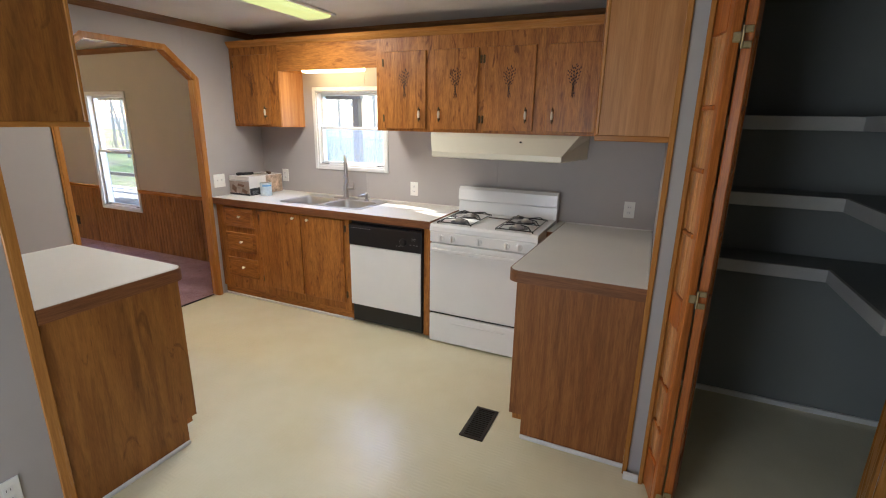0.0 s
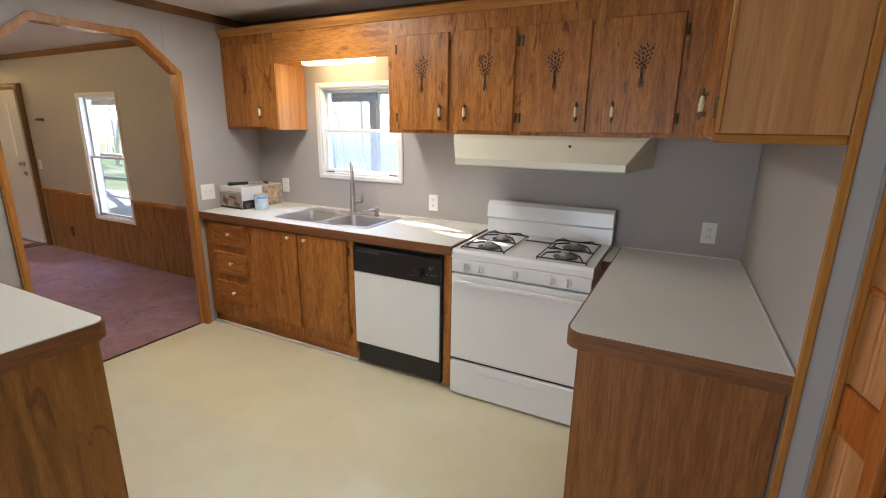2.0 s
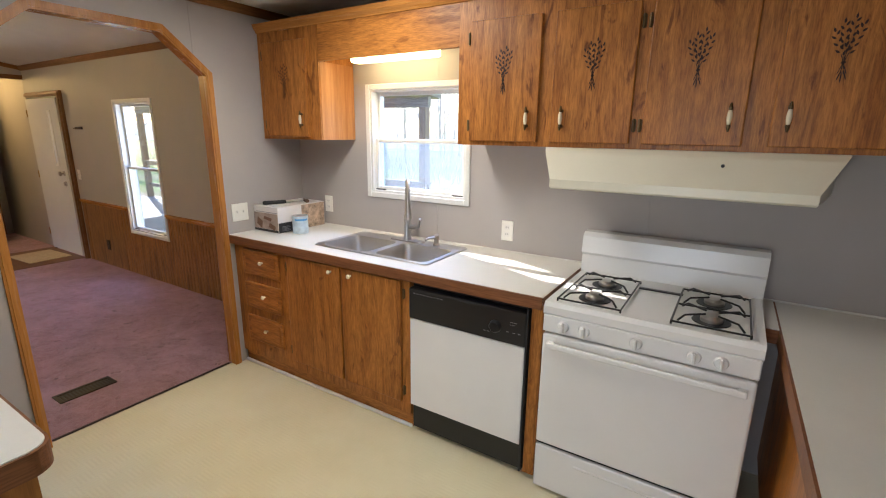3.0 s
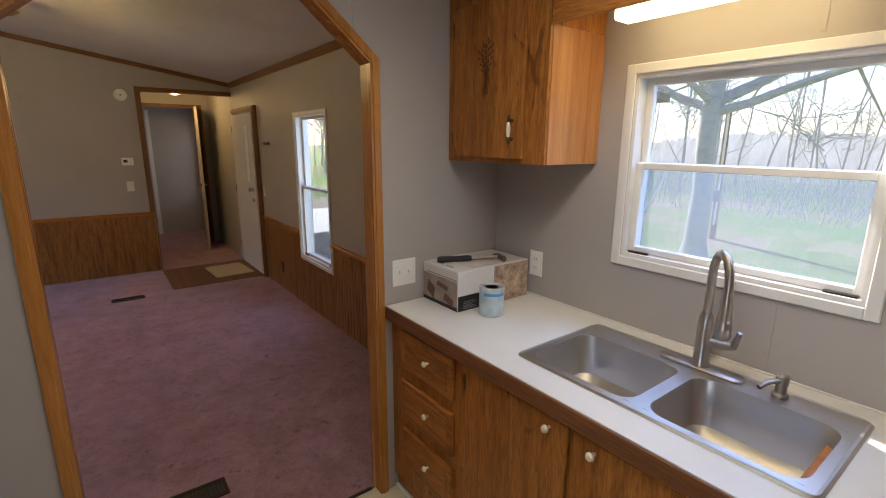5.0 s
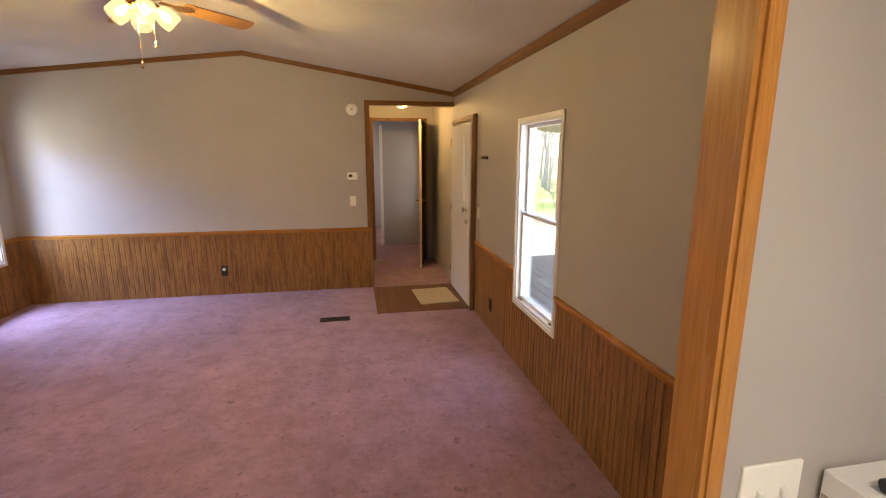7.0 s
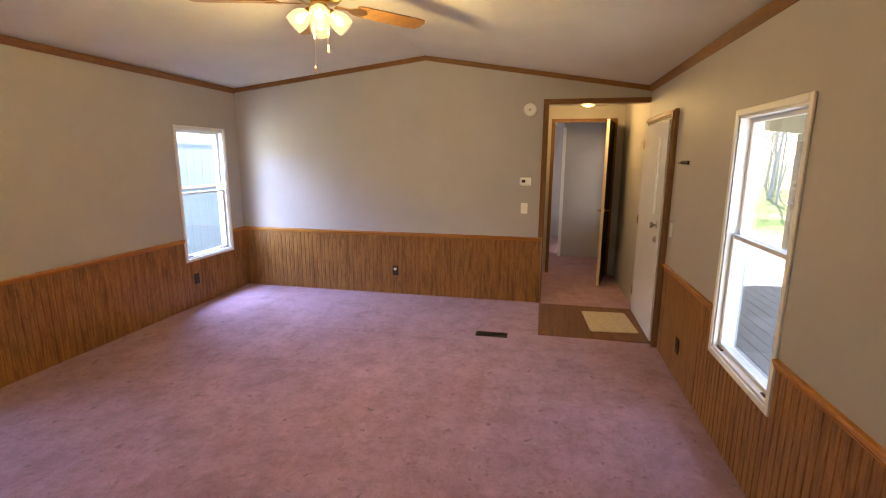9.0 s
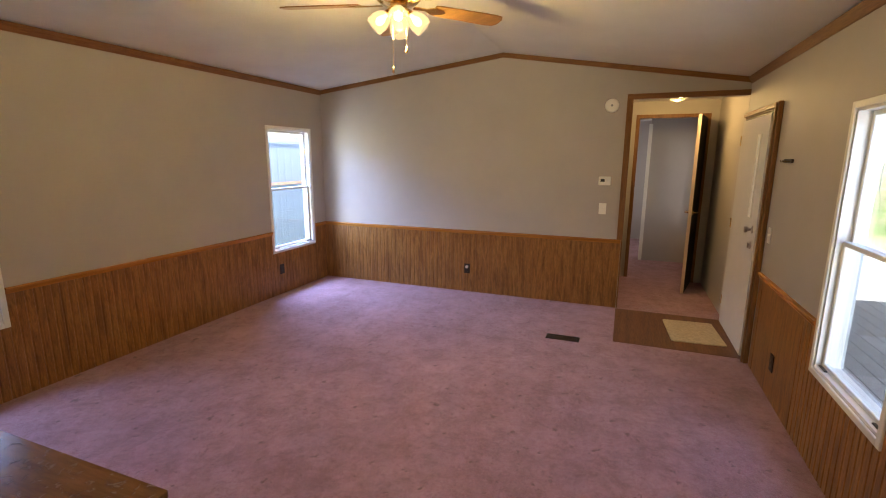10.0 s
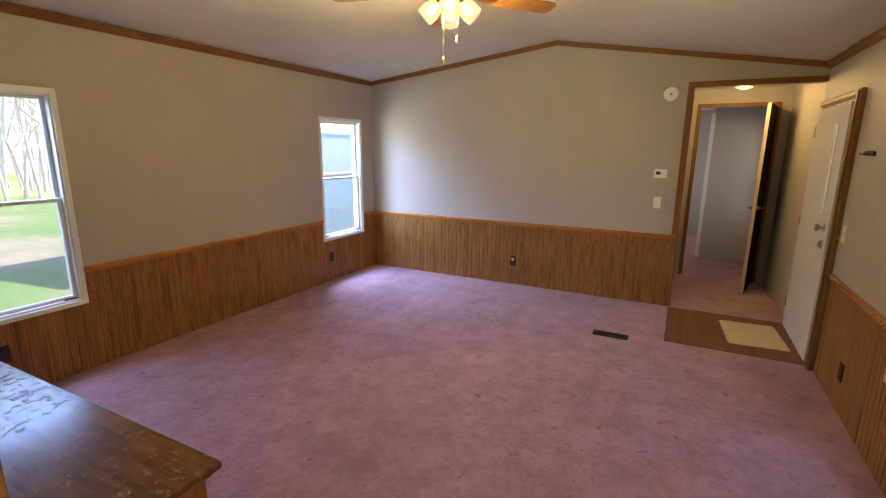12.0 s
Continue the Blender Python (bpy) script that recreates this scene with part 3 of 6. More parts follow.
# wainscot of grooved sheets, one part per sheet
def wainscot(name, axis, a, b, u, sgn, z1=0.752, holes=(), sheet=1.2, pitch=0.052, joints=(), smooth_to=None):
    base = tagged(part(name, rail_mesh(axis, a, b, u, sgn, z1, holes), M_TRIM_X if axis == "x" else M_TRIM_Y), "oak chair rail over grooved wood wainscot", kind="structure")
    cuts = sorted({a, b, *joints, *[h for hole in holes for h in hole[:2]], *[a + sheet * i for i in range(1, int((b - a) / sheet) + 1)]})
    for c0, c1 in zip(cuts, cuts[1:]):
        if c1 - c0 < 0.02:
            continue
        top = z1 - 0.03
        for ha, hb, hz in holes:
            if ha - 0.001 <= c0 and c1 <= hb + 0.001:
                top = hz
        if top < 0.05:
            continue
        bm = B()
        pts = [(c0, 0.0)]
        k = max(1, round((c1 - c0) / pitch))
        w = (c1 - c0) / k
        g = 0.0035
        if smooth_to is not None and c1 <= smooth_to + 0.001:
            k, w = 1, c1 - c0
        for i in range(k):
            s = c0 + i * w
            pts += [(s + g, 0.0), (s + g * 2, 0.0038), (s + w - g * 2, 0.0038), (s + w - g, 0.0)]
        pts.append((c1, 0.0))
        flat = [(c0, -0.0015)] + pts + [(c1, -0.0015)]
        loops = []
        for z in (0.0, top):
            loops.append([(p, u + sgn * (0.002 + d), z) if axis == "x" else (u + sgn * (0.002 + d), p, z) for p, d in flat])
        ring(bm, loops)
        part("wainscot_sheet", bm, M_BEAD, base)
    return base


def rail_mesh(axis, a, b, u, sgn, z1, holes):
    bm = B()
    at = a
    spans = []
    for ha, hb, hz in holes:
        spans.append((at, ha))
        at = hb
    spans.append((at, b))
    prof = ((0.0, -0.04), (0.012, -0.04), (0.016, -0.025), (0.022, -0.018), (0.024, -0.006), (0.018, 0.0), (0.0, 0.0))
    for s0, s1 in spans:
        if s1 - s0 > 0.01:
            prism(bm, [(u + sgn * d, z1 + h) for d, h in prof], axis, s0, s1)
    return bm


def hole(w):
    return (w[0] - 0.035, w[1] + 0.035, w[2] - 0.036)


wainscot("wainscot_far", "y", YS, HY0 - 0.003, XF, 1)
wainscot("wainscot_south", "x", XF, XB, YS, 1, holes=[hole(W2), hole(W1)])
wainscot("wainscot_north", "x", XF, XB, YN, -1, holes=[(XF, FD[1] + 0.095, 0.0), hole(LW)], joints=(-6.3,), smooth_to=-6.3)
wainscot("wainscot_arch", "y", YS, ARCH[0][0] - 0.06, XB, -1)


# sash windows
def window(name, axis, w, u, out, label, mesh=None):
    """A double-hung window in a wall at u, whose outside lies towards out; w: extents along the wall and in z."""
    a, b, z0, z1 = w
    ob = thing(name, ((a + b) / 2, u, z0) if axis == "x" else (u, (a + b) / 2, z0), label, "window")
    ob["kind"] = "structure"
    zm = (z0 + z1) / 2 + 0.01

    def bx(bm, p0, p1, d0, d1, za, zb, bev=0.003):
        d0, d1 = sorted((u + out * d0, u + out * d1))
        return box(bm, p0, p1, d0, d1, za, zb, bev) if axis == "x" else box(bm, d0, d1, p0, p1, za, zb, bev)
    bm = B()
    t = 0.034
    bx(bm, a - t, a, -0.012, 0.0, z0 - t, z1 + t)
    bx(bm, b, b + t, -0.012, 0.0, z0 - t, z1 + t)
    bx(bm, a, b, -0.012, 0.0, z1, z1 + t)
    bx(bm, a, b, -0.012, 0.0, z0 - t, z0)
    part("casing", bm, M_VINYL, ob)
    bm = B()
    for p0, p1 in ((a, a + 0.012), (b - 0.012, b)):
        bx(bm, p0, p1, 0.0, 0.12, z0, z1, 0)
    bx(bm, a + 0.012, b - 0.012, 0.0, 0.12, z1 - 0.012, z1, 0)
    bx(bm, a + 0.012, b - 0.012, 0.0, 0.13, z0, z0 + 0.014, 0)
    part("jamb", bm, M_VINYL, ob)
    for nm, za, zb, d in (("upper_sash", zm - 0.012, z1 - 0.012, 0.056), ("lower_sash", z0 + 0.014, zm + 0.012, 0.028)):
        bm = B()
        s = 0.024
        bx(bm, a + 0.012, a + 0.012 + s, d, d + 0.026, za, zb)
        bx(bm, b - 0.012 - s, b - 0.012, d, d + 0.026, za, zb)
        bx(bm, a + 0.012 + s, b - 0.012 - s, d, d + 0.026, za, za + s)
        bx(bm, a + 0.012 + s, b - 0.012 - s, d, d + 0.026, zb - s, zb)
        sash = part(nm, bm, M_VINYL, ob)
        bm = B()
        bx(bm, a + 0.012 + s, b - 0.012 - s, d + 0.011, d + 0.014, za + s, zb - s, 0)
        pane = part("pane", bm, M_GLASS, sash)
        pane.visible_shadow = False
    bm = B()
    bx(bm, a + 0.014, b - 0.014, 0.108, 0.109, z0 + 0.016, zm, 0)
    scr = part("insect_screen", bm, mesh or M_SCREEN, ob, "grey insect mesh")
    scr.visible_shadow = False
    for p in (a + 0.02, b - 0.1):
        bm = B()
        bx(bm, p, p + 0.08, 0.01, 0.027, z0 + 0.014, z0 + 0.022)
        part("latch", bm, M_BLACK, ob, "black sash latch")
    return ob


window("window_1", "x", KW, YN, 1, "white vinyl sash window over the sink", M_SCREEN_SUNLIT)
window("window_2", "x", LW, YN, 1, "white vinyl sash window facing the porch")
window("window_3", "x", W2, YS, -1, "white vinyl sash window facing the shed")
window("window_4", "x", W1, YS, -1, "white vinyl sash window facing the woods")
window("window_6", "x", W6, YN, 1, "unseen white vinyl sash window added to light the room beyond")
window("window_5", "x", DW_, YS, -1, "unseen white vinyl sash window added to light the dining end")


# ---- kitchen ----
ZT = 0.915      # worktop
YF = 2.865      # faces of the sink run
YU = 3.17       # faces of the upper cabinets
ZU = 1.535      # underside of the upper cabinets


def front(bm, axis, a, b, u, sgn, z0, z1, t=0.018, bev=0.006):
    """A door or drawer slab on a face at u, proud towards sgn."""
    d0, d1 = sorted((u, u + sgn * t))
    return box(bm, a, b, d0, d1, z0, z1, bev, 2) if axis == "x" else box(bm, d0, d1, a, b, z0, z1, bev, 2)


def at(axis, p, u, z):
    return (p, u, z) if axis == "x" else (u, p, z)


def knob(parent, axis, p, u, sgn, z):
    bm = B()
    prof = ((0.006, 0.0), (0.005, 0.01), (0.011, 0.014), (0.013, 0.02), (0.009, 0.027), (0.002, 0.029))
    lathe(bm, at(axis, p, u, z), [(r, sgn * h) for r, h in prof], "y" if axis == "x" else "x", 12)
    part("knob", bm, M_IVORY, parent, "ivory ceramic knob", True)


def hinge(parent, axis, p, u, sgn, z):
    bm = B()
    front(bm, axis, p - 0.008, p + 0.008, u, sgn, z - 0.024, z + 0.024, 0.006, 0.002)
    lathe(bm, at(axis, p, u + sgn * 0.006, z - 0.027), ((0.005, 0.0), (0.005, 0.054)), "z", 8)
    part("hinge", bm, M_ABRASS, parent, "aged brass hinge")


def pull(parent, axis, p, u, sgn, z, h=0.052):
    """An upright pull: ivory grip between two brass mounts."""
    for s in (-1, 1):
        zz = z + s * h * 0.62
        bm = B()
        lathe(bm, at(axis, p, u, zz), [(0.008, 0.0), (0.006, sgn * 0.006), (0.005, sgn * 0.018), (0.003, sgn * 0.026)], "y" if axis == "x" else "x", 10)
        lathe(bm, at(axis, p, u + sgn * 0.018, zz), [(r, s * q) for r, q in ((0.004, -0.012), (0.0065, -0.004), (0.0065, 0.006), (0.003, 0.02))], "z", 10)
        part("pull_mount", bm, M_ABRASS, parent, "aged brass mount", True)
    bm = B()
    lathe(bm, at(axis, p, u + sgn * 0.018, z), ((0.006, -h / 2), (0.0085, -h / 4), (0.0095, 0.0), (0.0085, h / 4), (0.006, h / 2)), "z", 12)
    part("pull_grip", bm, M_IVORY, parent, "ivory ceramic grip", True)


def wheat(parent, axis, p, u, sgn, z, s=1.0, flip=1, burn=None):
    """A carved sheaf of wheat: stems and grains."""
    rnd = random.Random(5)
    bm = B()

    def leaf(cx, cz, ang, ln, wd):
        c, sn = math.cos(ang), math.sin(ang)
        prof = ((-0.5, 0.0), (-0.25, 0.5), (0.1, 0.5), (0.5, 0.0), (0.1, -0.5), (-0.25, -0.5))
        vs = []
        for d in (0.0005, 0.0022):
            row = []
            for q, w in prof:
                x, y = q * ln, w * wd
                row.append(bm.verts.new(at(axis, p + flip * (cx + x * c - y * sn), u + sgn * d, z + cz + x * sn + y * c)))
            vs.append(row)
        bm.faces.new(vs[1])
        for i in range(6):
            bm.faces.new((vs[0][i], vs[0][(i + 1) % 6], vs[1][(i + 1) % 6], vs[1][i]))
    stems = ((-0.034, 0.055, 8), (-0.014, 0.078, 10), (0.010, 0.088, 10), (0.033, 0.07, 9))
    for tx, tz, k in stems:
        tx, tz = tx * s, tz * s
        bx, bz = -tx * 0.25, -0.06 * s
        for i in range(5):
            f = i / 5
            leaf(bx + (tx - bx) * f * 0.5 * 0.9, bz + (tz - bz) * f * 0.5 * 0.9, math.atan2(tz - bz, tx - bx), 0.017 * s, 0.0022 * s)
        ang = math.atan2(tz - bz, tx - bx)
        for i in range(k):
            f = 0.42 + 0.58 * i / (k - 1)
            side = 1 if i % 2 else -1
            if i == k - 1:
                side = 0
            off = side * 0.0065 * s
            leaf(bx + (tx - bx) * f - off * math.sin(ang), bz + (tz - bz) * f + off * math.cos(ang), ang + side * 0.55 + rnd.uniform(-0.1, 0.1), 0.015 * s, 0.0055 * s)
    leaf(0, -0.035 * s, 0.1, 0.014 * s, 0.009 * s)
    leaf(-0.006 * s, -0.072 * s, 1.3, 0.03 * s, 0.003 * s)
    leaf(0.008 * s, -0.07 * s, 1.9, 0.03 * s, 0.003 * s)
    leaf(0.0, -0.075 * s, 1.57, 0.034 * s, 0.003 * s)
    part("wheat_carving", bm, burn or M_BURN, parent, "dark scorched wheat sheaf carving")


def upper_door(cab, axis, a, b, u, sgn, z0, z1, hang, motif=True, material=None, burn=None):
    """A cabinet door; hang: the end (a or b) at which its hinges sit."""
    door = part("door", front(B(), axis, a, b, u, sgn, z0, z1, 0.018, 0.005), material or M_CAB, cab)
    hp, kp = (a, b) if hang == "a" else (b, a)
    inw = 1 if kp > hp else -1
    for z in (z0 + 0.075, z1 - 0.075):
        hinge(door, axis, hp - inw * 0.012, u, sgn, z)
    pull(door, axis, kp - inw * 0.05, u + sgn * 0.018, sgn, z0 + 0.105)
    if motif:
        wheat(door, axis, (a + b) / 2, u + sgn * 0.018, sgn, z0 + (z1 - z0) * 0.58, 1.15, burn=burn)
    return door


# base cabinets along the window wall
def toe(bm, x0, x1, y):
    return box(bm, x0, x1, y + 0.035, y + 0.05, 0.0, 0.1)


c = thing("drawer_cabinet", (-3.1, YF, 0), "dark oak base cabinet with three drawers", "cabinet")
part("body", box(B(), -3.345, -2.86, YF, YN - 0.003, 0.09, 0.876), M_CAB, c)
part("toe_board", box(B(), -3.345, -2.86, YF + 0.022, YF + 0.037, 0.0, 0.09), M_CAB_X, c)
for z0, z1 in ((0.668, 0.838), (0.436, 0.615), (0.2, 0.38)):
    d = part("drawer", front(B(), "x", -3.245, -2.895, YF, -1, z0, z1), M_CAB_X, c)
    part("panel", front(B(), "x", -3.215, -2.925, YF - 0.0175, -1, z0 + 0.028, z1 - 0.028, 0.003, 0.002), M_CAB_X, d)
    knob(d, "x", -3.045, YF - 0.02, -1, (z0 + z1) / 2 + 0.012)

c = thing("sink_cabinet", (-2.38, YF, 0), "dark oak base cabinet with two doors under the sink", "cabinet")
bm = B()
box(bm, -2.86, -1.905, YF, YF + 0.02, 0.09, 0.876)
box(bm, -2.86, -2.842, YF + 0.02, YN - 0.003, 0.09, 0.876)
box(bm, -1.923, -1.905, YF + 0.02, YN - 0.003, 0.09, 0.876)
box(bm, -2.842, -1.923, YF + 0.02, YN - 0.003, 0.09, 0.11)
part("body", bm, M_CAB, c)
part("toe_board", box(B(), -2.86, -1.905, YF + 0.022, YF + 0.037, 0.0, 0.09), M_CAB_X, c)
for a, b, kp, hp in ((-2.822, -2.382, -2.445, -2.834), (-2.37, -1.955, -2.295, -1.943)):
    d = part("door", front(B(), "x", a, b, YF, -1, 0.155, 0.845), M_CAB, c)
    knob(d, "x", kp, YF - 0.018, -1, 0.812)
    for z in (0.225, 0.775):
        hinge(d, "x", hp, YF, -1, z)

c = thing("end_panel", (-1.225, YF, 0), "dark oak filler panel between dishwasher and range", "panel")
part("panel", box(B(), -1.252, -1.198, YF - 0.004, YN - 0.003, 0.02, 0.876, 0.002), M_CAB, c)

tagged(structure("baseboard_kitchen", box(B(), -3.345, -1.905, YF + 0.002, YF + 0.022, 0, 0.02, 0.006), M_CAULK, "thin white shoe moulding along the cabinets"))

# worktop with a cut-out for the sink
SX0, SX1, SY0, SY1 = -2.685, -1.86, 2.945, 3.395
w = thing("worktop", (-2.2, 3.1, ZT), "white laminate worktop with a wood-look front edge", "worktop")
bm = B()
HX0, HX1, HY_0, HY_1 = SX0 + 0.02, SX1 - 0.02, SY0 + 0.02, SY1 - 0.02
rect = lambda x0, x1, y0, y1, z: [(x0, y0, z), (x1, y0, z), (x1, y1, z), (x0, y1, z)]
OUT, INN = (-3.345, -1.196, YF - 0.028, YN - 0.002), (HX0, HX1, HY_0, HY_1)
ring(bm, [rect(*INN, 0.877), rect(*OUT, 0.877), rect(*OUT, ZT), rect(*INN, ZT), rect(*INN, 0.877)], False, False)
bmesh.ops.remove_doubles(bm, verts=bm.verts[:], dist=1e-6)
part("top", bm, M_TOP, w)
part("front_edge", box(B(), -3.345, -1.196, YF - 0.036, YF - 0.0282, 0.858, ZT - 0.002, 0.002), M_EDGE, w, "wood-look front edge")
part("end_edge", box(B(), -1.1958, -1.1925, YF - 0.03, YN - 0.01, 0.877, ZT - 0.002), M_EDGE_Y, w)
part("caulk", box(B(), -3.345, -1.2, YN - 0.009, YN - 0.0022, ZT, ZT + 0.006, 0.002), M_CAULK, w)


# double sink
def bowl(bm, x0, x1, y0, y1, depth, ztop):
    r, n = 0.055, 6
    rr = rrect(x0, x1, y0, y1, r, n)
    inner = rrect(x0 + 0.018, x1 - 0.018, y0 + 0.018, y1 - 0.018, r * 0.9, n)
    low = rrect(x0 + 0.045, x1 - 0.045, y0 + 0.045, y1 - 0.045, r * 0.6, n)
    flat = []
    for x, y in rr:
        cx, cy = (x0 + x1) / 2, (y0 + y1) / 2
        tx, ty = (x - cx) / ((x1 - x0) / 2 + 1e-9), (y - cy) / ((y1 - y0) / 2 + 1e-9)
        k = 1.0 / max(abs(tx), abs(ty))
        flat.append((cx + (x - cx) * k, cy + (y - cy) * k))
    top = [(x, y, ztop) for x, y in flat]
    loops = [top, [(x, y, ztop) for x, y in rr], [(x * 0.985 + (x0 + x1) * 0.0075, y * 0.985 + (y0 + y1) * 0.0075, ztop - 0.006) for x, y in rr],
             [(x, y, ztop - depth + 0.03) for x, y in inner], [(x, y, ztop - depth + 0.006) for x, y in low], [(x * 0.6 + (x0 + x1) * 0.2, y * 0.6 + (y0 + y1) * 0.2, ztop - depth) for x, y in low]]
    ring(bm, loops, cap0=False, cap1=True)


s = thing("kitchen_sink", (-2.27, 3.17, ZT), "brushed stainless steel double bowl sink set in the worktop", "sink")
ZS = ZT + 0.005
bm = B()
X1, X2, X3, X4, Y1, Y2 = SX0 + 0.035, -2.29, -2.25, SX1 - 0.035, SY0 + 0.032, 3.285
for xa, xb, ya, yb in ((SX0 + 0.012, SX1 - 0.012, SY0 + 0.012, Y1), (SX0 + 0.012, SX1 - 0.012, Y2, SY1 - 0.012), (SX0 + 0.012, X1, Y1, Y2), (X2, X3, Y1, Y2), (X4, SX1 - 0.012, Y1, Y2)):
    vs = [bm.verts.new(q) for q in ((xa, ya, ZS), (xb, ya, ZS), (xb, yb, ZS), (xa, yb, ZS))]
    bm.faces.new(vs)
ring(bm, [[(x, y, ZT + 0.001) for x, y in rrect(SX0, SX1, SY0, SY1, 0.03)], [(x, y, ZS + 0.002) for x, y in rrect(SX0 + 0.006, SX1 - 0.006, SY0 + 0.006, SY1 - 0.006, 0.026)], [(x, y, ZS) for x, y in rrect(SX0 + 0.013, SX1 - 0.013, SY0 + 0.013, SY1 - 0.013, 0.004)]], False, False)
part("rim", bm, M_STEEL, s, smooth=True)
for xa, xb in ((X1, X2), (X3, X4)):
    bm = B()
    bowl(bm, xa, xb, Y1, Y2, 0.17, ZS)
    bw = part("bowl", bm, M_STEEL, s, smooth=True)
    bm = B()
    lathe(bm, ((xa + xb) / 2, (Y1 + Y2) / 2, ZS - 0.17), ((0.043, 0.0005), (0.04, 0.004), (0.03, 0.003), (0.012, 0.006), (0.004, 0.012)), "z", 20)
    part("drain", bm, M_NICKEL, bw, smooth=True)

FX, FY = -2.27, 3.34
fa = thing("faucet", (FX, FY, ZS), "brushed nickel gooseneck pull-down kitchen tap", "tap")
bm = B()
ring(bm, [[(x, y, ZS + h) for x, y in rrect(FX - 0.125 + i, FX + 0.125 - i, FY - 0.03 + i, FY + 0.03 - i, 0.028 - i, 5)] for h, i in ((0.0, 0.0), (0.006, 0.0), (0.009, 0.004))])
part("base_plate", bm, M_NICKEL, fa, smooth=True)
bm = B()
lathe(bm, (FX, FY, ZS + 0.009), ((0.027, 0.0), (0.026, 0.01), (0.022, 0.02), (0.022, 0.13), (0.019, 0.16), (0.0125, 0.175)), "z", 18)
part("body", bm, M_NICKEL, fa, smooth=True)
pts = [(FX, FY, ZS + 0.17)]
for i in range(13):
    a = math.pi - math.pi * 1.05 * i / 12
    q = 0.075 + 0.075 * math.cos(a)
    pts.append((FX + 0.62 * q, FY - 0.78 * q, ZS + 0.296 + 0.085 * math.sin(a)))
bm = B()
tube(bm, pts, 0.0125, 12)
part("spout", bm, M_NICKEL, fa, smooth=True)
bm = B()
lathe(bm, (FX + 0.093, FY - 0.117, ZS + 0.16), ((0.018, 0.0), (0.022, 0.006), (0.021, 0.04), (0.0185, 0.046), (0.0195, 0.052), (0.0155, 0.095), (0.013, 0.13)), "z", 16)
part("spray_head", bm, M_NICKEL, fa, smooth=True)
bm = B()
tube(bm, [(FX + 0.018, FY, ZS + 0.09), (FX + 0.06, FY, ZS + 0.092), (FX + 0.085, FY - 0.004, ZS + 0.1), (FX + 0.1, FY - 0.01, ZS + 0.15)], 0.01, 10, [0.014, 0.013, 0.011, 0.007])
part("lever", bm, M_NICKEL, fa, smooth=True)

sd = thing("soap_dispenser", (-2.055, 3.34, ZS), "brushed nickel soap pump beside the tap", "soap dispenser")
bm = B()
lathe(bm, (-2.055, 3.34, ZS), ((0.021, 0.0), (0.021, 0.008), (0.015, 0.014), (0.014, 0.036), (0.016, 0.04), (0.016, 0.062), (0.009, 0.068)), "z", 14)
part("pump", bm, M_NICKEL, sd, smooth=True)
bm = B()
tube(bm, [(-2.055, 3.335, ZS + 0.05), (-2.075, 3.29, ZS + 0.05), (-2.085, 3.265, ZS + 0.04)], 0.007, 8)
part("nozzle", bm, M_NICKEL, sd, smooth=True)

# dishwasher
d = thing("dishwasher", (-1.58, YF, 0), "white dishwasher with a black control panel and black kick plate", "dishwasher")
part("tub", box(B(), -1.895, -1.262, YF + 0.02, YN - 0.01, 0.02, 0.85), M_BLACK, d)
part("door", box(B(), -1.892, -1.268, YF - 0.022, YF + 0.019, 0.168, 0.662, 0.004), M_ENAMEL, d, "white enamel door panel")
cp = part("control_panel", box(B(), -1.893, -1.265, YF - 0.028, YF + 0.019, 0.664, 0.826, 0.006, 2), M_BLACK, d, "black control panel")
part("kick_plate", box(B(), -1.893, -1.262, YF + 0.005, YF + 0.019, 0.02, 0.166, 0.003), M_BLACK, d, "black kick plate")
part("side_gasket", box(B(), -1.267, -1.257, YF - 0.024, YF + 0.018, 0.03, 0.845, 0.002), M_RUBBER, d)
bm = B()
lathe(bm, (-1.41, YF - 0.028, 0.735), ((0.03, 0.0), (0.028, -0.012), (0.022, -0.02), (0.008, -0.021)), "y", 20)
part("dial", bm, M_BLACK, cp, smooth=True)
bm = B()
for i in range(7):
    box(bm, -1.34 + 0.009 * (i % 4), -1.335 + 0.009 * (i % 4) + 0.002, YF - 0.0285, YF - 0.0278, 0.768 - 0.012 * (i // 4), 0.7705 - 0.012 * (i // 4))
for i in range(9):
    box(bm, -1.865 + 0.02 * i, -1.853 + 0.02 * i, YF - 0.0285, YF - 0.0278, 0.8, 0.803)
for x, z in ((-1.47, 0.7), (-1.45, 0.7), (-1.355, 0.72), (-1.325, 0.72), (-1.3, 0.72)):
    box(bm, x, x + 0.011, YF - 0.0285, YF - 0.0278, z, z + 0.0035)
part("printing", bm, M_GREY, cp, "small pale printed marks")["kind"] = "stuff"
part("latch_recess", box(B(), -1.8, -1.5, YF - 0.03, YF - 0.0275, 0.812, 0.818, 0.001), M_RUBBER, cp)

# gas range
RX0, RX1, RY = -1.187, -0.418, 2.822
RM = (RX0 + RX1) / 2
g = thing("gas_range", (RM, 3.1, 0), "white enamel gas range with four burners and a low backguard", "stove")
part("body", box(B(), RX0 + 0.004, RX1 - 0.004, RY + 0.03, 3.44, 0.03, 0.845), M_ENAMEL, g)
bm = B()
prof = ((RY + 0.012, 0.845), (RY + 0.002, 0.856), (RY + 0.004, 0.885), (RY + 0.016, 0.903), (3.40, 0.905), (3.44, 0.905), (3.44, 0.845))
prism(bm, prof, "x", RX0, RX1)
part("cooktop", bm, M_ENAMEL, g)
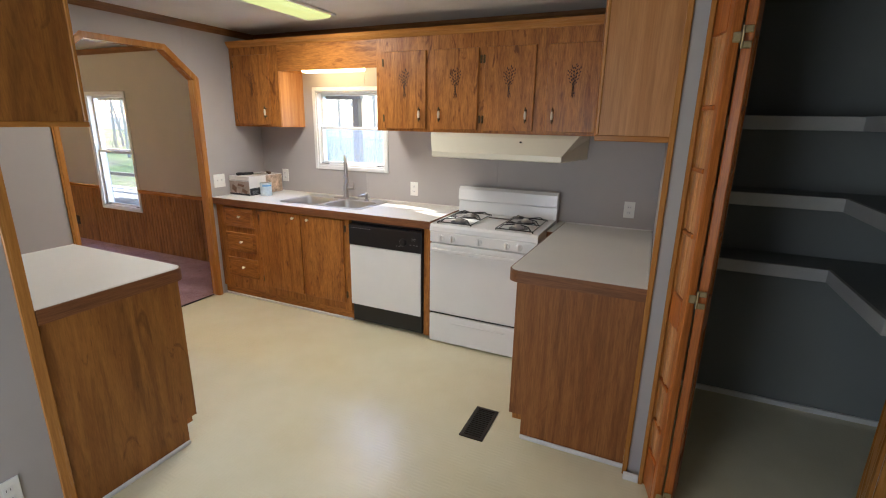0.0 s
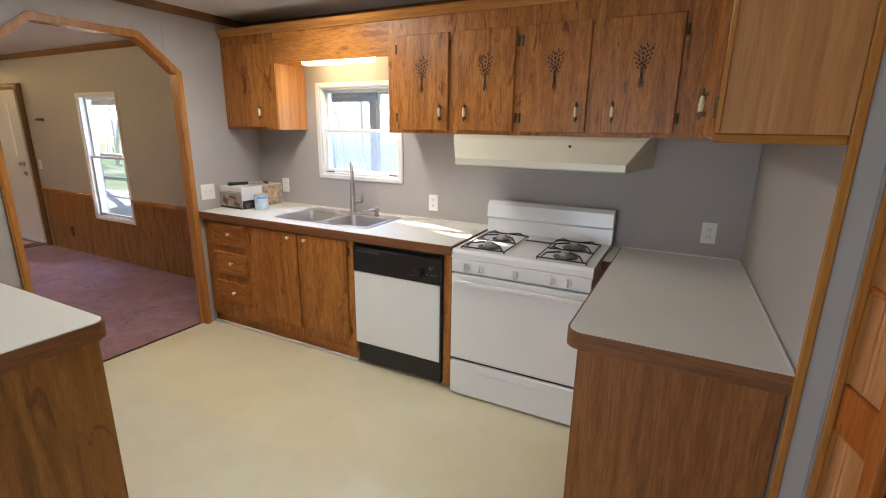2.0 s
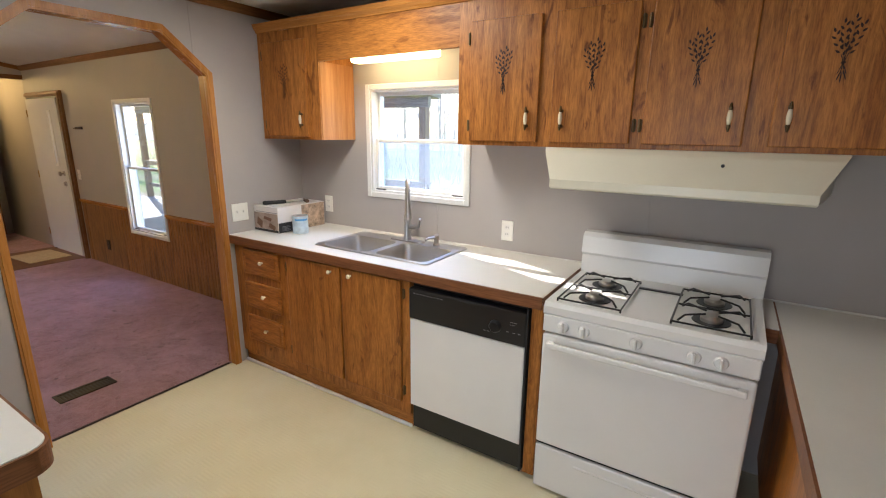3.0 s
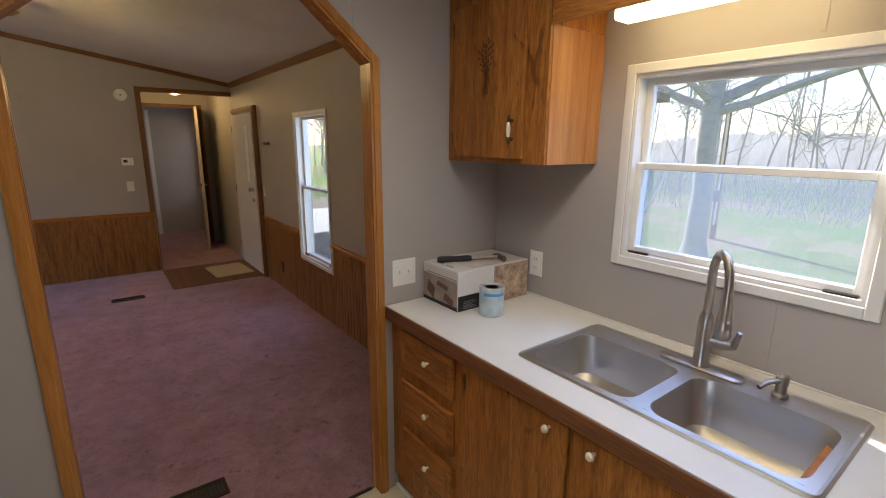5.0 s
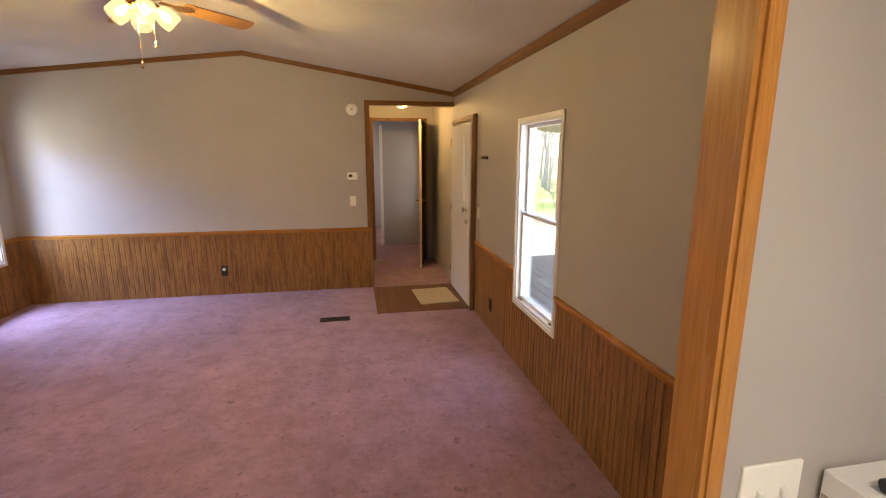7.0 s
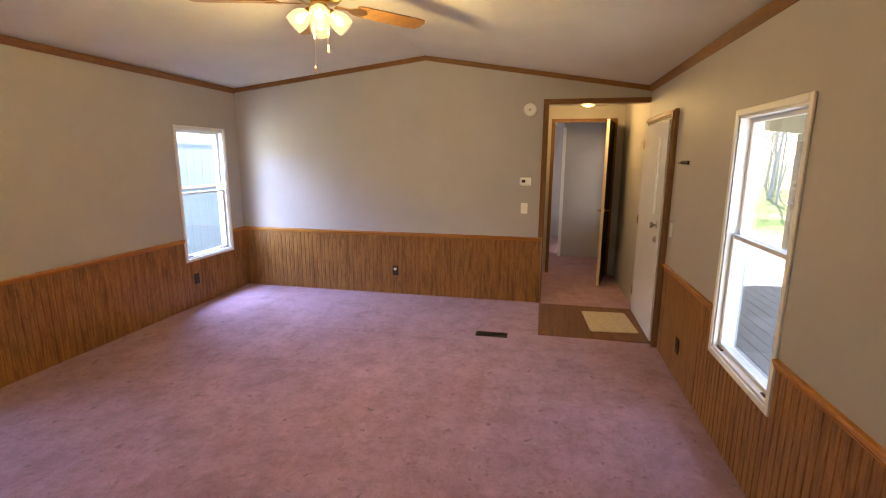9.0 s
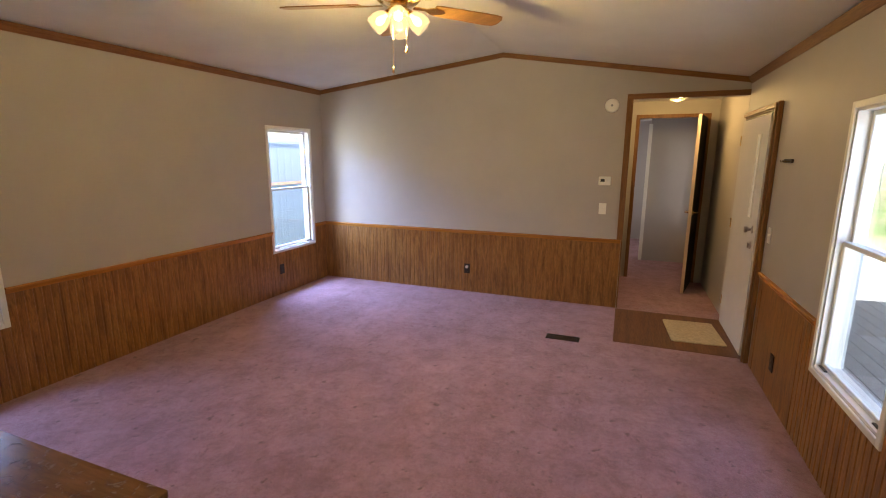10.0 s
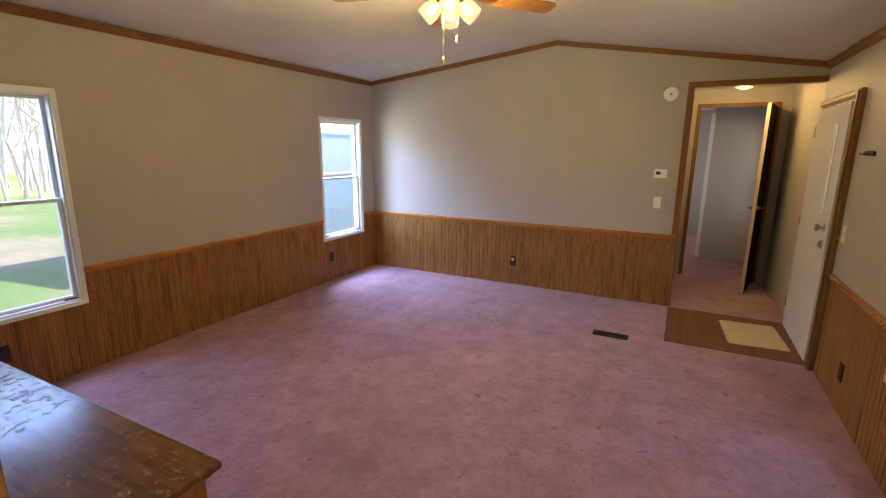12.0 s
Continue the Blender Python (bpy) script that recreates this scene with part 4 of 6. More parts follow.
part("control_panel", box(B(), RX0 + 0.002, RX1 - 0.002, RY, RY + 0.03, 0.775, 0.85, 0.006, 2), M_ENAMEL, g)
dr = part("oven_door", box(B(), RX0 + 0.004, RX1 - 0.004, RY - 0.004, RY + 0.029, 0.246, 0.768, 0.01, 2), M_ENAMEL, g)
bm = B()
box(bm, RX0 + 0.03, RX1 - 0.03, RY - 0.038, RY - 0.02, 0.715, 0.74, 0.006, 2)
box(bm, RX0 + 0.03, RX0 + 0.06, RY - 0.022, RY - 0.003, 0.717, 0.738)
box(bm, RX1 - 0.06, RX1 - 0.03, RY - 0.022, RY - 0.003, 0.717, 0.738)
part("handle", bm, M_ENAMEL, dr)
part("door_gap", box(B(), RX0 + 0.006, RX1 - 0.006, RY + 0.012, RY + 0.029, 0.232, 0.246), M_BLACK, g)
wd = part("warming_drawer", box(B(), RX0 + 0.004, RX1 - 0.004, RY - 0.002, RY + 0.029, 0.014, 0.231, 0.008, 2), M_ENAMEL, g)
part("drawer_grip", box(B(), RX0 + 0.18, RX1 - 0.18, RY - 0.008, RY - 0.0015, 0.176, 0.188, 0.003), M_ENAMEL, wd)
for i, fx in enumerate((0.115, 0.225, 0.48, 0.735, 0.845)):
    x = RX0 + fx * (RX1 - RX0)
    bm = B()
    lathe(bm, (x, RY, 0.812), ((0.024, 0.0), (0.022, -0.008), (0.02, -0.012), (0.005, -0.013)), "y", 18)
    k = part("knob", bm, M_ENAMEL, g, smooth=True)
    part("knob_grip", box(B(), x - 0.006, x + 0.006, RY - 0.03, RY - 0.011, 0.79, 0.834, 0.003), M_ENAMEL, k)
bm = B()
prof = ((3.365, 0.905), (3.372, 0.99), (3.352, 1.005), (3.36, 1.085), (3.385, 1.105), (3.445, 1.105), (3.445, 0.905))
prism(bm, prof, "x", RX0 - 0.004, RX1 + 0.004)
part("backguard", bm, M_ENAMEL, g)
part("top_vent", box(B(), RX0 + 0.30, RX0 + 0.48, 3.215, 3.24, 0.9045, 0.909, 0.002), M_BLACK, g, "black oven vent slot")
for sx in (RX0 + 0.17, RX1 - 0.17):
    ymid = 3.075
    gr = None
    bm = B()
    gx0, gx1, gy0, gy1 = sx - 0.125, sx + 0.125, ymid - 0.215, ymid + 0.215
    zt = 0.936
    tube(bm, [(gx0, gy0, zt - 0.02), (gx1, gy0, zt - 0.02), (gx1, gy1, zt - 0.02), (gx0, gy1, zt - 0.02), (gx0, gy0, zt - 0.02)], 0.0042, 6)
    tube(bm, [(gx0, ymid, zt - 0.02), (gx1, ymid, zt - 0.02)], 0.0042, 6)
    for by in (ymid - 0.108, ymid + 0.108):
        for k in range(4):
            a = math.pi / 4 + k * math.pi / 2
            tube(bm, [(sx + 0.15 * math.cos(a), by + 0.125 * math.sin(a), zt - 0.02), (sx + 0.12 * math.cos(a), by + 0.1 * math.sin(a), zt), (sx + 0.03 * math.cos(a), by + 0.03 * math.sin(a), zt)], 0.0042, 6)
    for x, y in ((gx0, gy0), (gx1, gy0), (gx0, gy1), (gx1, gy1)):
        tube(bm, [(x, y, 0.905), (x, y, zt - 0.018)], 0.0042, 6)
    part("burner_grate", bm, M_IRON, g, "black wire burner grate", True)
    for by in (ymid - 0.108, ymid + 0.108):
        bm = B()
        lathe(bm, (sx, by, 0.9055), ((0.066, 0.0), (0.064, 0.002), (0.05, 0.001), (0.039, 0.0015)), "z", 24)
        bp = part("burner_bowl", bm, M_IRON, g, "black burner well", True)
        bm = B()
        lathe(bm, (sx, by, 0.906), ((0.038, 0.0), (0.038, 0.014), (0.034, 0.018), (0.03, 0.024), (0.012, 0.027)), "z", 20)
        part("burner_cap", bm, M_NICKEL, bp, smooth=True)
for x in (RX0 + 0.04, RX1 - 0.04):
    for y in (RY + 0.06, 3.38):
        bm = B()
        lathe(bm, (x, y, 0.0), ((0.017, 0.0), (0.017, 0.012), (0.01, 0.014), (0.01, 0.03)), "z", 10)
        part("foot", bm, M_BLACK, g)

# range hood
h = thing("range_hood", (-0.8, 3.2, 1.36), "almond enamel range hood under the cabinets", "range hood")
def hood_loop(z, yf, front_out, back_out):
    return [(-1.252 - front_out, yf, z), (-0.345 + front_out, yf, z), (-0.3 + back_out, YN - 0.003, z), (-1.297 - back_out, YN - 0.003, z)]


bm = B()
ring(bm, [hood_loop(1.352, 2.997, 0.0, 0.05), hood_loop(1.36, 2.985, 0.003, 0.052), hood_loop(1.392, 2.985, 0.003, 0.052), hood_loop(1.498, 3.1, 0.07, 0.056), hood_loop(1.519, 3.14, 0.085, 0.058)])
part("canopy", bm, M_HOOD, h)
part("underside", box(B(), -1.22, -0.38, 3.03, YN - 0.03, 1.3485, 1.3515), M_GREY, h, "grey filter plate")
bm = B()
lathe(bm, (-0.63, 3.05, 1.472), ((0.007, 0.002), (0.006, -0.01), (0.002, -0.012)), "y", 10)
part("switch_button", bm, M_BLACK, h)

# upper cabinets
c = thing("upper_cabinet", (-3.08, 3.3, ZU), "dark oak wall cabinet with one door beside the window", "cabinet", "wall cabinets")
part("body", box(B(), -3.345, -2.80, YU, YN - 0.003, ZU - 0.01, 2.19), M_CAB, c)
part("side_panel", box(B(), -2.7995, -2.796, YU + 0.012, YN - 0.004, ZU - 0.01, 1.985), M_PALE, c, "pale wood-print side")
upper_door(c, "x", -3.295, -2.895, YU, -1, ZU + 0.008, 2.12, "a", burn=M_BURN_WORN)

v = thing("window_valance", (-2.3, YU, 1.98), "dark oak valance board over the sink window", "valance")
part("board", box(B(), -2.7955, -1.8205, YU, YU + 0.02, 1.985, 2.19), M_CAB_X, v)
part("soffit", box(B(), -2.7955, -1.8205, YU + 0.02, YN - 0.003, 2.10, 2.112), M_PALE, v)

c = thing("upper_cabinet", (-0.95, 3.3, ZU), "long dark oak wall cabinet with four carved doors", "cabinet", "wall cabinets")
part("body", box(B(), -1.82, -0.03, YU, YN - 0.003, ZU - 0.015, 2.19), M_CAB, c)
part("side_panel", box(B(), -1.8235, -1.8202, YU + 0.012, YN - 0.004, ZU - 0.015, 1.985), M_PALE, c, "pale wood-print side")
for a, b, hg in ((-1.747, -1.392, "a"), (-1.328, -0.985, "b"), (-0.938, -0.585, "a"), (-0.505, -0.165, "b")):
    upper_door(c, "x", a, b, YU, -1, ZU + 0.005, 2.09, hg)

c = thing("upper_cabinet", (0.11, 2.6, ZU), "dark oak wall cabinet with pale end above side counter", "cabinet", "wall cabinets")
part("body", box(B(), -0.03, XR - 0.003, 2.012, YN - 0.003, ZU, ZK - 0.002), M_CAB, c)
part("end_panel", box(B(), -0.027, XR - 0.006, 2.005, 2.0118, ZU + 0.02, ZK - 0.003), M_PALE, c, "pale wood-print end panel")
part("end_rail", box(B(), -0.034, XR - 0.006, 2.0, 2.0118, ZU - 0.004, ZU + 0.019, 0.003), M_TRIM_X, c)
part("end_stile", box(B(), -0.034, -0.02, 2.0, 2.0118, ZU + 0.02, ZK - 0.003, 0.003), M_TRIM, c)
upper_door(c, "y", 2.07, 2.52, -0.03, -1, ZU + 0.01, 2.2, "a", False)
upper_door(c, "y", 2.6, 3.02, -0.03, -1, ZU + 0.01, 2.2, "b", False)
crown("trim_cabinet_crown", "x", -3.345, -0.03, YU, 2.235, -1, M_TRIM_X, 0.05)
structure("trim_cabinet_top", box(B(), -3.345, -0.03, YU - 0.004, YN - 0.06, 2.191, 2.236), M_TRIM_X, "oak top rail over the wall cabinets")

# strip light over the sink
fl = thing("strip_light", (-2.3, 3.33, 2.05), "lit fluorescent strip light over the sink", "light")
part("housing", box(B(), -2.65, -2.03, 3.27, 3.36, 2.03, 2.0995), M_WHITE, fl)
part("diffuser", box(B(), -2.64, -2.04, 3.275, 3.355, 1.978, 2.0295, 0.012, 2), M_TUBE, fl, "glowing warm white diffuser")

# ceiling light
kl = thing("ceiling_light", (-2.15, 2.55, ZK), "long flush ceiling light with a yellowed diffuser", "light")
part("frame", box(B(), -2.285, -2.02, 1.75, 2.97, ZK - 0.02, ZK - 0.001, 0.006), M_WHITE, kl)
bm = B()
ring(bm, [rr for rr in ([(x, y, ZK - 0.02 - h) for x, y in rrect(-2.27 + i, -2.035 - i, 1.8 + i, 2.94 - i, 0.02, 4)] for h, i in ((0.0, 0.0), (0.015, 0.01), (0.024, 0.04)))])
kd = part("diffuser", bm, M_PANEL, kl, "glowing yellowed diffuser", True)
kd.visible_shadow = False
lamp("ceiling_light_tubes", "AREA", (-2.15, 2.37, ZK - 0.024), 6.8, (1.0, 0.97, 0.88), 0.24, (-2.15, 2.37, 0.0), 1.1)

# side counter by the pantry
c = thing("base_cabinet", (-0.02, 2.7, 0), "wood-print base cabinet end beside the pantry", "cabinet")
part("body", box(B(), -0.315, XR - 0.003, 2.045, YN - 0.003, 0.1, 0.805), M_CAB, c)
bm = B()
prism(bm, ((-0.33, 0.135), (-0.33, 0.876), (XR - 0.006, 0.876), (XR - 0.006, 0.0), (-0.265, 0.0), (-0.265, 0.135)), "y", 2.035, 2.0445)
part("end_panel", bm, M_END, c, "wood-print end panel")
part("toe_board", box(B(), -0.262, -0.25, 2.0455, YN - 0.01, 0.0, 0.0995), M_CAB_Y, c)
d = part("door", front(B(), "y", 2.075, 2.5, -0.3155, -1, 0.15, 0.845), M_CAB, c)
for z in (0.24, 0.76):
    hinge(d, "y", 2.06, -0.3155, -1, z)
structure("baseboard_side", box(B(), -0.265, XR + 0.0, 2.02, 2.035, 0, 0.025, 0.006), M_CAULK, "thin white shoe moulding")
structure("baseboard_partition", box(B(), XR, PX0 - 0.0185, PY - 0.014, PY, 0, 0.04, 0.004), M_CAULK, "white base trim")


def rounded_top(x0, x1, y0, y1, r, corner):
    """Outline of a worktop with one rounded corner: sw, or ne."""
    pts = [(x0, y0), (x1, y0), (x1, y1), (x0, y1)]
    i = {"sw": 0, "se": 1, "ne": 2, "nw": 3}[corner]
    cx, cy = pts[i][0] + (r if i in (0, 3) else -r), pts[i][1] + (r if i in (0, 1) else -r)
    a0 = (180, 270, 0, 90)[i]
    arc = [(cx + r * math.cos(radians(a0 + 90 * k / 8)), cy + r * math.sin(radians(a0 + 90 * k / 8))) for k in range(9)]
    return pts[:i] + arc + pts[i + 1:]


def sag(bm):
    """The side counter falls a little towards the wall."""
    for v in bm.verts:
        v.co.z += 0.012 - 0.036 * (v.co.y - 2.0)
    return bm


w = thing("worktop", (0, 2.7, ZT), "pale laminate side counter with a rounded wood-look corner", "worktop")
out = rounded_top(-0.37, XR - 0.003, 1.995, YN - 0.003, 0.06, "sw")
part("top", sag(prism(B(), rounded_top(-0.363, XR - 0.003, 2.002, YN - 0.003, 0.055, "sw"), "z", 0.878, ZT)), M_TOP, w)
part("edge", sag(prism(B(), out, "z", 0.855, ZT - 0.003)), M_EDGE, w, "wood-look edge band")
bm = B()
box(bm, -0.41, XR - 0.004, YN - 0.012, YN - 0.0035, ZT, ZT + 0.008, 0.002)
box(bm, XR - 0.012, XR - 0.0035, 2.02, YN - 0.013, ZT, ZT + 0.008, 0.002)
part("caulk", sag(bm), M_CAULK, w)
part("back_strip", sag(box(B(), -0.412, -0.3705, 3.06, YN - 0.004, 0.878, ZT)), M_TOP, w)
part("strip_edge", sag(box(B(), -0.412, -0.3705, 3.052, 3.0595, 0.86, ZT - 0.003)), M_EDGE, w)

# short counter by the arch
c = thing("base_cabinet", (-2.2, 1.05, 0), "wood-print base cabinet end of the short counter", "cabinet")
part("body", box(B(), -2.64, XL - 0.0125, YL + 0.002, 1.30, 0.1, 0.876), M_CAB, c)
bm = B()
prism(bm, ((YL + 0.014, 0.0), (1.262, 0.0), (1.262, 0.135), (1.318, 0.135), (1.318, 0.876), (YL + 0.014, 0.876)), "x", XL - 0.012, XL)
part("end_panel", bm, M_END_B, c, "wood-print end panel")
part("toe_board", box(B(), -2.64, XL - 0.0125, 1.24, 1.255, 0, 0.0995), M_CAB_X, c)
for a, b in ((-2.6, -2.22), (-2.2, -1.81)):
    d = part("door", front(B(), "x", a, b, 1.3, 1, 0.15, 0.845), M_CAB, c)
    knob(d, "x", (a + b) / 2 + 0.12, 1.318, 1, 0.79)
structure("baseboard_block", box(B(), XL, XL + 0.014, YL + 0.013, 1.262, 0, 0.022, 0.005), M_CAULK, "thin white shoe moulding")
w = thing("worktop", (-2.2, 1.05, ZT), "white laminate short counter with a rounded wood-look corner", "worktop")
part("top", prism(B(), rounded_top(-2.645, XL + 0.004, YL + 0.003, 1.353, 0.05, "ne"), "z", 0.878, ZT), M_TOP, w)
part("edge", prism(B(), rounded_top(-2.648, XL + 0.011, YL + 0.013, 1.36, 0.055, "ne"), "z", 0.855, ZT - 0.003), M_EDGE_Y, w, "wood-look edge band")

c = thing("upper_cabinet", (-2.2, 0.9, 1.56), "wood-print wall cabinet end over the short counter", "cabinet", "wall cabinets")
part("body", box(B(), -2.64, XL - 0.0125, YL + 0.002, 1.045, 1.555, ZK - 0.002), M_CAB, c)
part("end_panel", box(B(), XL - 0.012, XL, YL + 0.014, 1.04, 1.575, ZK - 0.003), M_END_B, c, "wood-print end panel")
part("end_rail", box(B(), XL - 0.012, XL + 0.005, YL + 0.014, 1.055, 1.555, 1.5745, 0.003), M_TRIM_Y, c)
part("end_stile", box(B(), XL - 0.012, XL + 0.003, 1.0405, 1.055, 1.575, ZK - 0.003, 0.003), M_TRIM, c)


# wall plates
def plate(name, axis, p, u, sgn, z, label, kind, w=0.072, h=0.116, dark=False):
    ob = thing(name, at(axis, p, u, z), label, kind, "wall plates")
    m = M_DKBROWN if dark else M_PLATE
    pl = part("plate", front(B(), axis, p - w / 2, p + w / 2, u, sgn, z - h / 2, z + h / 2, 0.006, 0.002), m, ob)
    ip = M_BLACK if dark else M_WHITE
    if kind == "outlet":
        for dz in (-0.02, 0.02):
            s = part("socket", front(B(), axis, p - 0.016, p + 0.016, u + sgn * 0.006, sgn, z + dz - 0.013, z + dz + 0.013, 0.002, 0.001), ip, pl)
            bm = B()
            for dx in (-0.006, 0.006):
                front(bm, axis, p + dx - 0.001, p + dx + 0.001, u + sgn * 0.008, sgn, z + dz - 0.004, z + dz + 0.005, 0.0006, 0)
            part("slots", bm, M_BLACK, pl)
    else:
        k = 2 if w > 0.1 else 1
        for i in range(k):
            q = p + (i - (k - 1) / 2) * 0.046
            part("toggle", front(B(), axis, q - 0.005, q + 0.005, u + sgn * 0.006, sgn, z - 0.004, z + 0.012, 0.009, 0.002), ip, pl)
    return ob


plate("outlet", "x", -1.655, YN, -1, 1.035, "white duplex outlet over the worktop", "outlet")
plate("outlet", "x", 0.075, YN, -1, 1.012, "white duplex outlet over the side counter", "outlet")
plate("outlet", "x", -3.075, YN, -1, 1.066, "white duplex outlet behind the box", "outlet")
plate("light_switch", "y", 2.93, XA, 1, 1.05, "white double switch plate beside the arch", "switch", 0.118)
plate("outlet", "y", 0.565, XL, 1, 0.27, "white duplex outlet low on the wall", "outlet")

# panel seams of the kitchen walls
for i, (axis, p, u, sgn, z0, z1) in enumerate((("x", -0.92, YN, -1, 0.95, ZU - 0.02), ("x", -2.14, YN, -1, 0.93, 1.135), ("x", -2.14, YN, -1, 1.89, 2.09), ("y", 2.73, XA, 1, 2.0, ZK - 0.05))):
    structure("trim_seam", front(B(), axis, p - 0.006, p + 0.006, u, sgn, z0, z1, 0.003, 0.001), M_WALL, "narrow painted batten over a panel seam")


# floor registers
def register(x0, x1, y0, y1, z, label):
    ob = thing("floor_register", ((x0 + x1) / 2, (y0 + y1) / 2, z), label, "floor vent", "floor registers")
    bm = B()
    for q in ((x0, x1, y0, y0 + 0.018), (x0, x1, y1 - 0.018, y1), (x0, x0 + 0.018, y0 + 0.018, y1 - 0.018), (x1 - 0.018, x1, y0 + 0.018, y1 - 0.018)):
        box(bm, *q, z, z + 0.006)
    part("frame", bm, M_DKBROWN, ob)
    part("well", box(B(), x0 + 0.018, x1 - 0.018, y0 + 0.018, y1 - 0.018, z, z + 0.001), M_BLACK, ob)
    long_y = (y1 - y0) > (x1 - x0)
    n = 14
    for i in range(n):
        bm = B()
        if long_y:
            s = y0 + 0.02 + (y1 - y0 - 0.04) * (i + 0.5) / n
            box(bm, x0 + 0.018, x1 - 0.018, s - 0.003, s + 0.003, z + 0.001, z + 0.005)
        else:
            s = x0 + 0.02 + (x1 - x0 - 0.04) * (i + 0.5) / n
            box(bm, s - 0.003, s + 0.003, y0 + 0.018, y1 - 0.018, z + 0.001, z + 0.005)
        part("slat", bm, M_DKBROWN, ob)


register(-0.56, -0.43, 1.912, 2.192, 0.0, "brown metal floor register in the kitchen")
register(-3.885, -3.76, 1.924, 2.224, 0.004, "dark metal floor register by the arch")
register(-7.335, -7.225, 1.9, 2.19, 0.004, "dark metal floor register in the carpet")

# box, tin and hammer on the worktop
bx = thing("tap_box", (-3.2, 3.24, ZT), "printed white and brown cardboard box lying on the worktop", "box")
BX0, BX1, BY0, BY1, BZ = -3.342, -3.095, 3.03, 3.44, 0.172
M_BOXW = plain("white_card", (0.72, 0.69, 0.66), 0.5, vary=0.05)
M_BOXT = plain("taupe_print", (0.36, 0.28, 0.24), 0.45, vary=0.35, scale=16.0)
M_BOXK = plain("black_print", (0.02, 0.02, 0.024), 0.45)
M_BOXP = plain("photo_print", (0.45, 0.33, 0.24), 0.45, vary=0.7, scale=26.0)
part("carton", box(B(), BX0, BX1, BY0, BY1, ZT + 0.001, ZT + BZ, 0.002), M_BOXW, bx)
part("black_band", box(B(), BX1, BX1 + 0.0008, BY0 + 0.002, BY0 + 0.13, ZT + 0.003, ZT + 0.068), M_BOXK, bx)
part("photo", box(B(), BX1, BX1 + 0.0008, BY0 + 0.2, BY1 - 0.004, ZT + 0.003, ZT + BZ - 0.004), M_BOXP, bx, "brown photograph print")
part("front_photo", box(B(), BX0 + 0.004, BX1 - 0.003, BY0 - 0.0008, BY0, ZT + 0.02, ZT + 0.128), M_BOXT, bx)
part("front_band", box(B(), BX0 + 0.002, BX1 - 0.003, BY0 - 0.0008, BY0, ZT + 0.003, ZT + 0.019), M_BOXK, bx)
part("top_print", box(B(), BX0 + 0.03, BX1 - 0.02, BY0 + 0.1, BY1 - 0.02, ZT + BZ, ZT + BZ + 0.0006), plain("pale_photo_print", (0.6, 0.55, 0.51), 0.45, vary=0.3, scale=14.0), bx)
for x0, z0, dx, dz, sk in ((BX0 + 0.10, 0.088, 0.075, 0.02, -0.012), (BX0 + 0.03, 0.05, 0.05, 0.05, -0.03), (BX0 + 0.15, 0.035, 0.06, 0.03, -0.02)):
    bm = B()
    prism(bm, ((x0, ZT + z0), (x0 + dx, ZT + z0 + sk), (x0 + dx + 0.01, ZT + z0 + sk + dz), (x0 + 0.01, ZT + z0 + dz)), "y", BY0 - 0.0014, BY0 - 0.0008)
    part("tile_picture", bm, plain("brown_tile_print", (0.16, 0.08, 0.045), 0.45, vary=0.3, scale=40.0), bx)
part("side_band", box(B(), BX0 + 0.03, BX1 - 0.004, BY0 - 0.0014, BY0 - 0.0008, ZT + 0.132, ZT + 0.137), M_GREY, bx)
part("green_strap", box(B(), BX0 + 0.1, BX0 + 0.118, BY0 + 0.14, BY0 + 0.3, ZT + BZ + 0.0008, ZT + BZ + 0.002), plain("green_tape", (0.08, 0.22, 0.1), 0.5), bx, "green tape")
bm = B()
for i in range(5):
    box(bm, BX1 + 0.0008, BX1 + 0.0013, BY0 + 0.03, BY0 + 0.1 - 0.01 * (i % 3), ZT + 0.012 + 0.007 * i, ZT + 0.0145 + 0.007 * i)
for i in range(2):
    box(bm, BX0 + 0.05 + 0.07 * i, BX0 + 0.1 + 0.07 * i, BY0 + 0.03, BY0 + 0.042, ZT + BZ + 0.0002, ZT + BZ + 0.0008)
part("lettering", bm, M_GREY, bx, "small illegible printed lines")["kind"] = "stuff"

cn = thing("paint_tin", (-3.01, 3.14, ZT), "small blue-white metal paint tin on the worktop", "tin")
CX, CY = -3.01, 3.14
bm = B()
lathe(bm, (CX, CY, ZT), ((0.05, 0.001), (0.053, 0.004), (0.051, 0.008), (0.051, 0.108), (0.053, 0.112), (0.052, 0.116)), "z", 28, True, False)
M_TIN = plain("blue_white_label", (0.52, 0.62, 0.68), 0.35, vary=0.25, scale=18.0)
ct = part("can", bm, M_TIN, cn, smooth=True)
bm = B()
lathe(bm, (CX, CY, ZT + 0.116), ((0.052, 0.0), (0.052, 0.003), (0.047, 0.003), (0.045, -0.003), (0.03, -0.003), (0.028, 0.0), (0.005, 0.0)), "z", 28)
part("lid", bm, plain("tin_lid", (0.55, 0.55, 0.55), 0.4, 0.15), ct, "bare metal lid", True)
bm = B()
for i in range(7):
    a0, a1 = radians(-80 + 14 * i), radians(-80 + 14 * i + 14)
    prism(bm, [(CX + r * math.cos(a), CY + r * math.sin(a)) for r, a in ((0.0512, a0), (0.0518, a0), (0.0518, a1), (0.0512, a1))], "z", ZT + 0.088, ZT + 0.1)
part("blue_stripe", bm, plain("bright_blue_print", (0.1, 0.32, 0.6), 0.35), ct)

hm = thing("hammer", (-3.2, 3.2, ZT + BZ), "claw hammer with a black rubber grip lying on the box", "hammer")
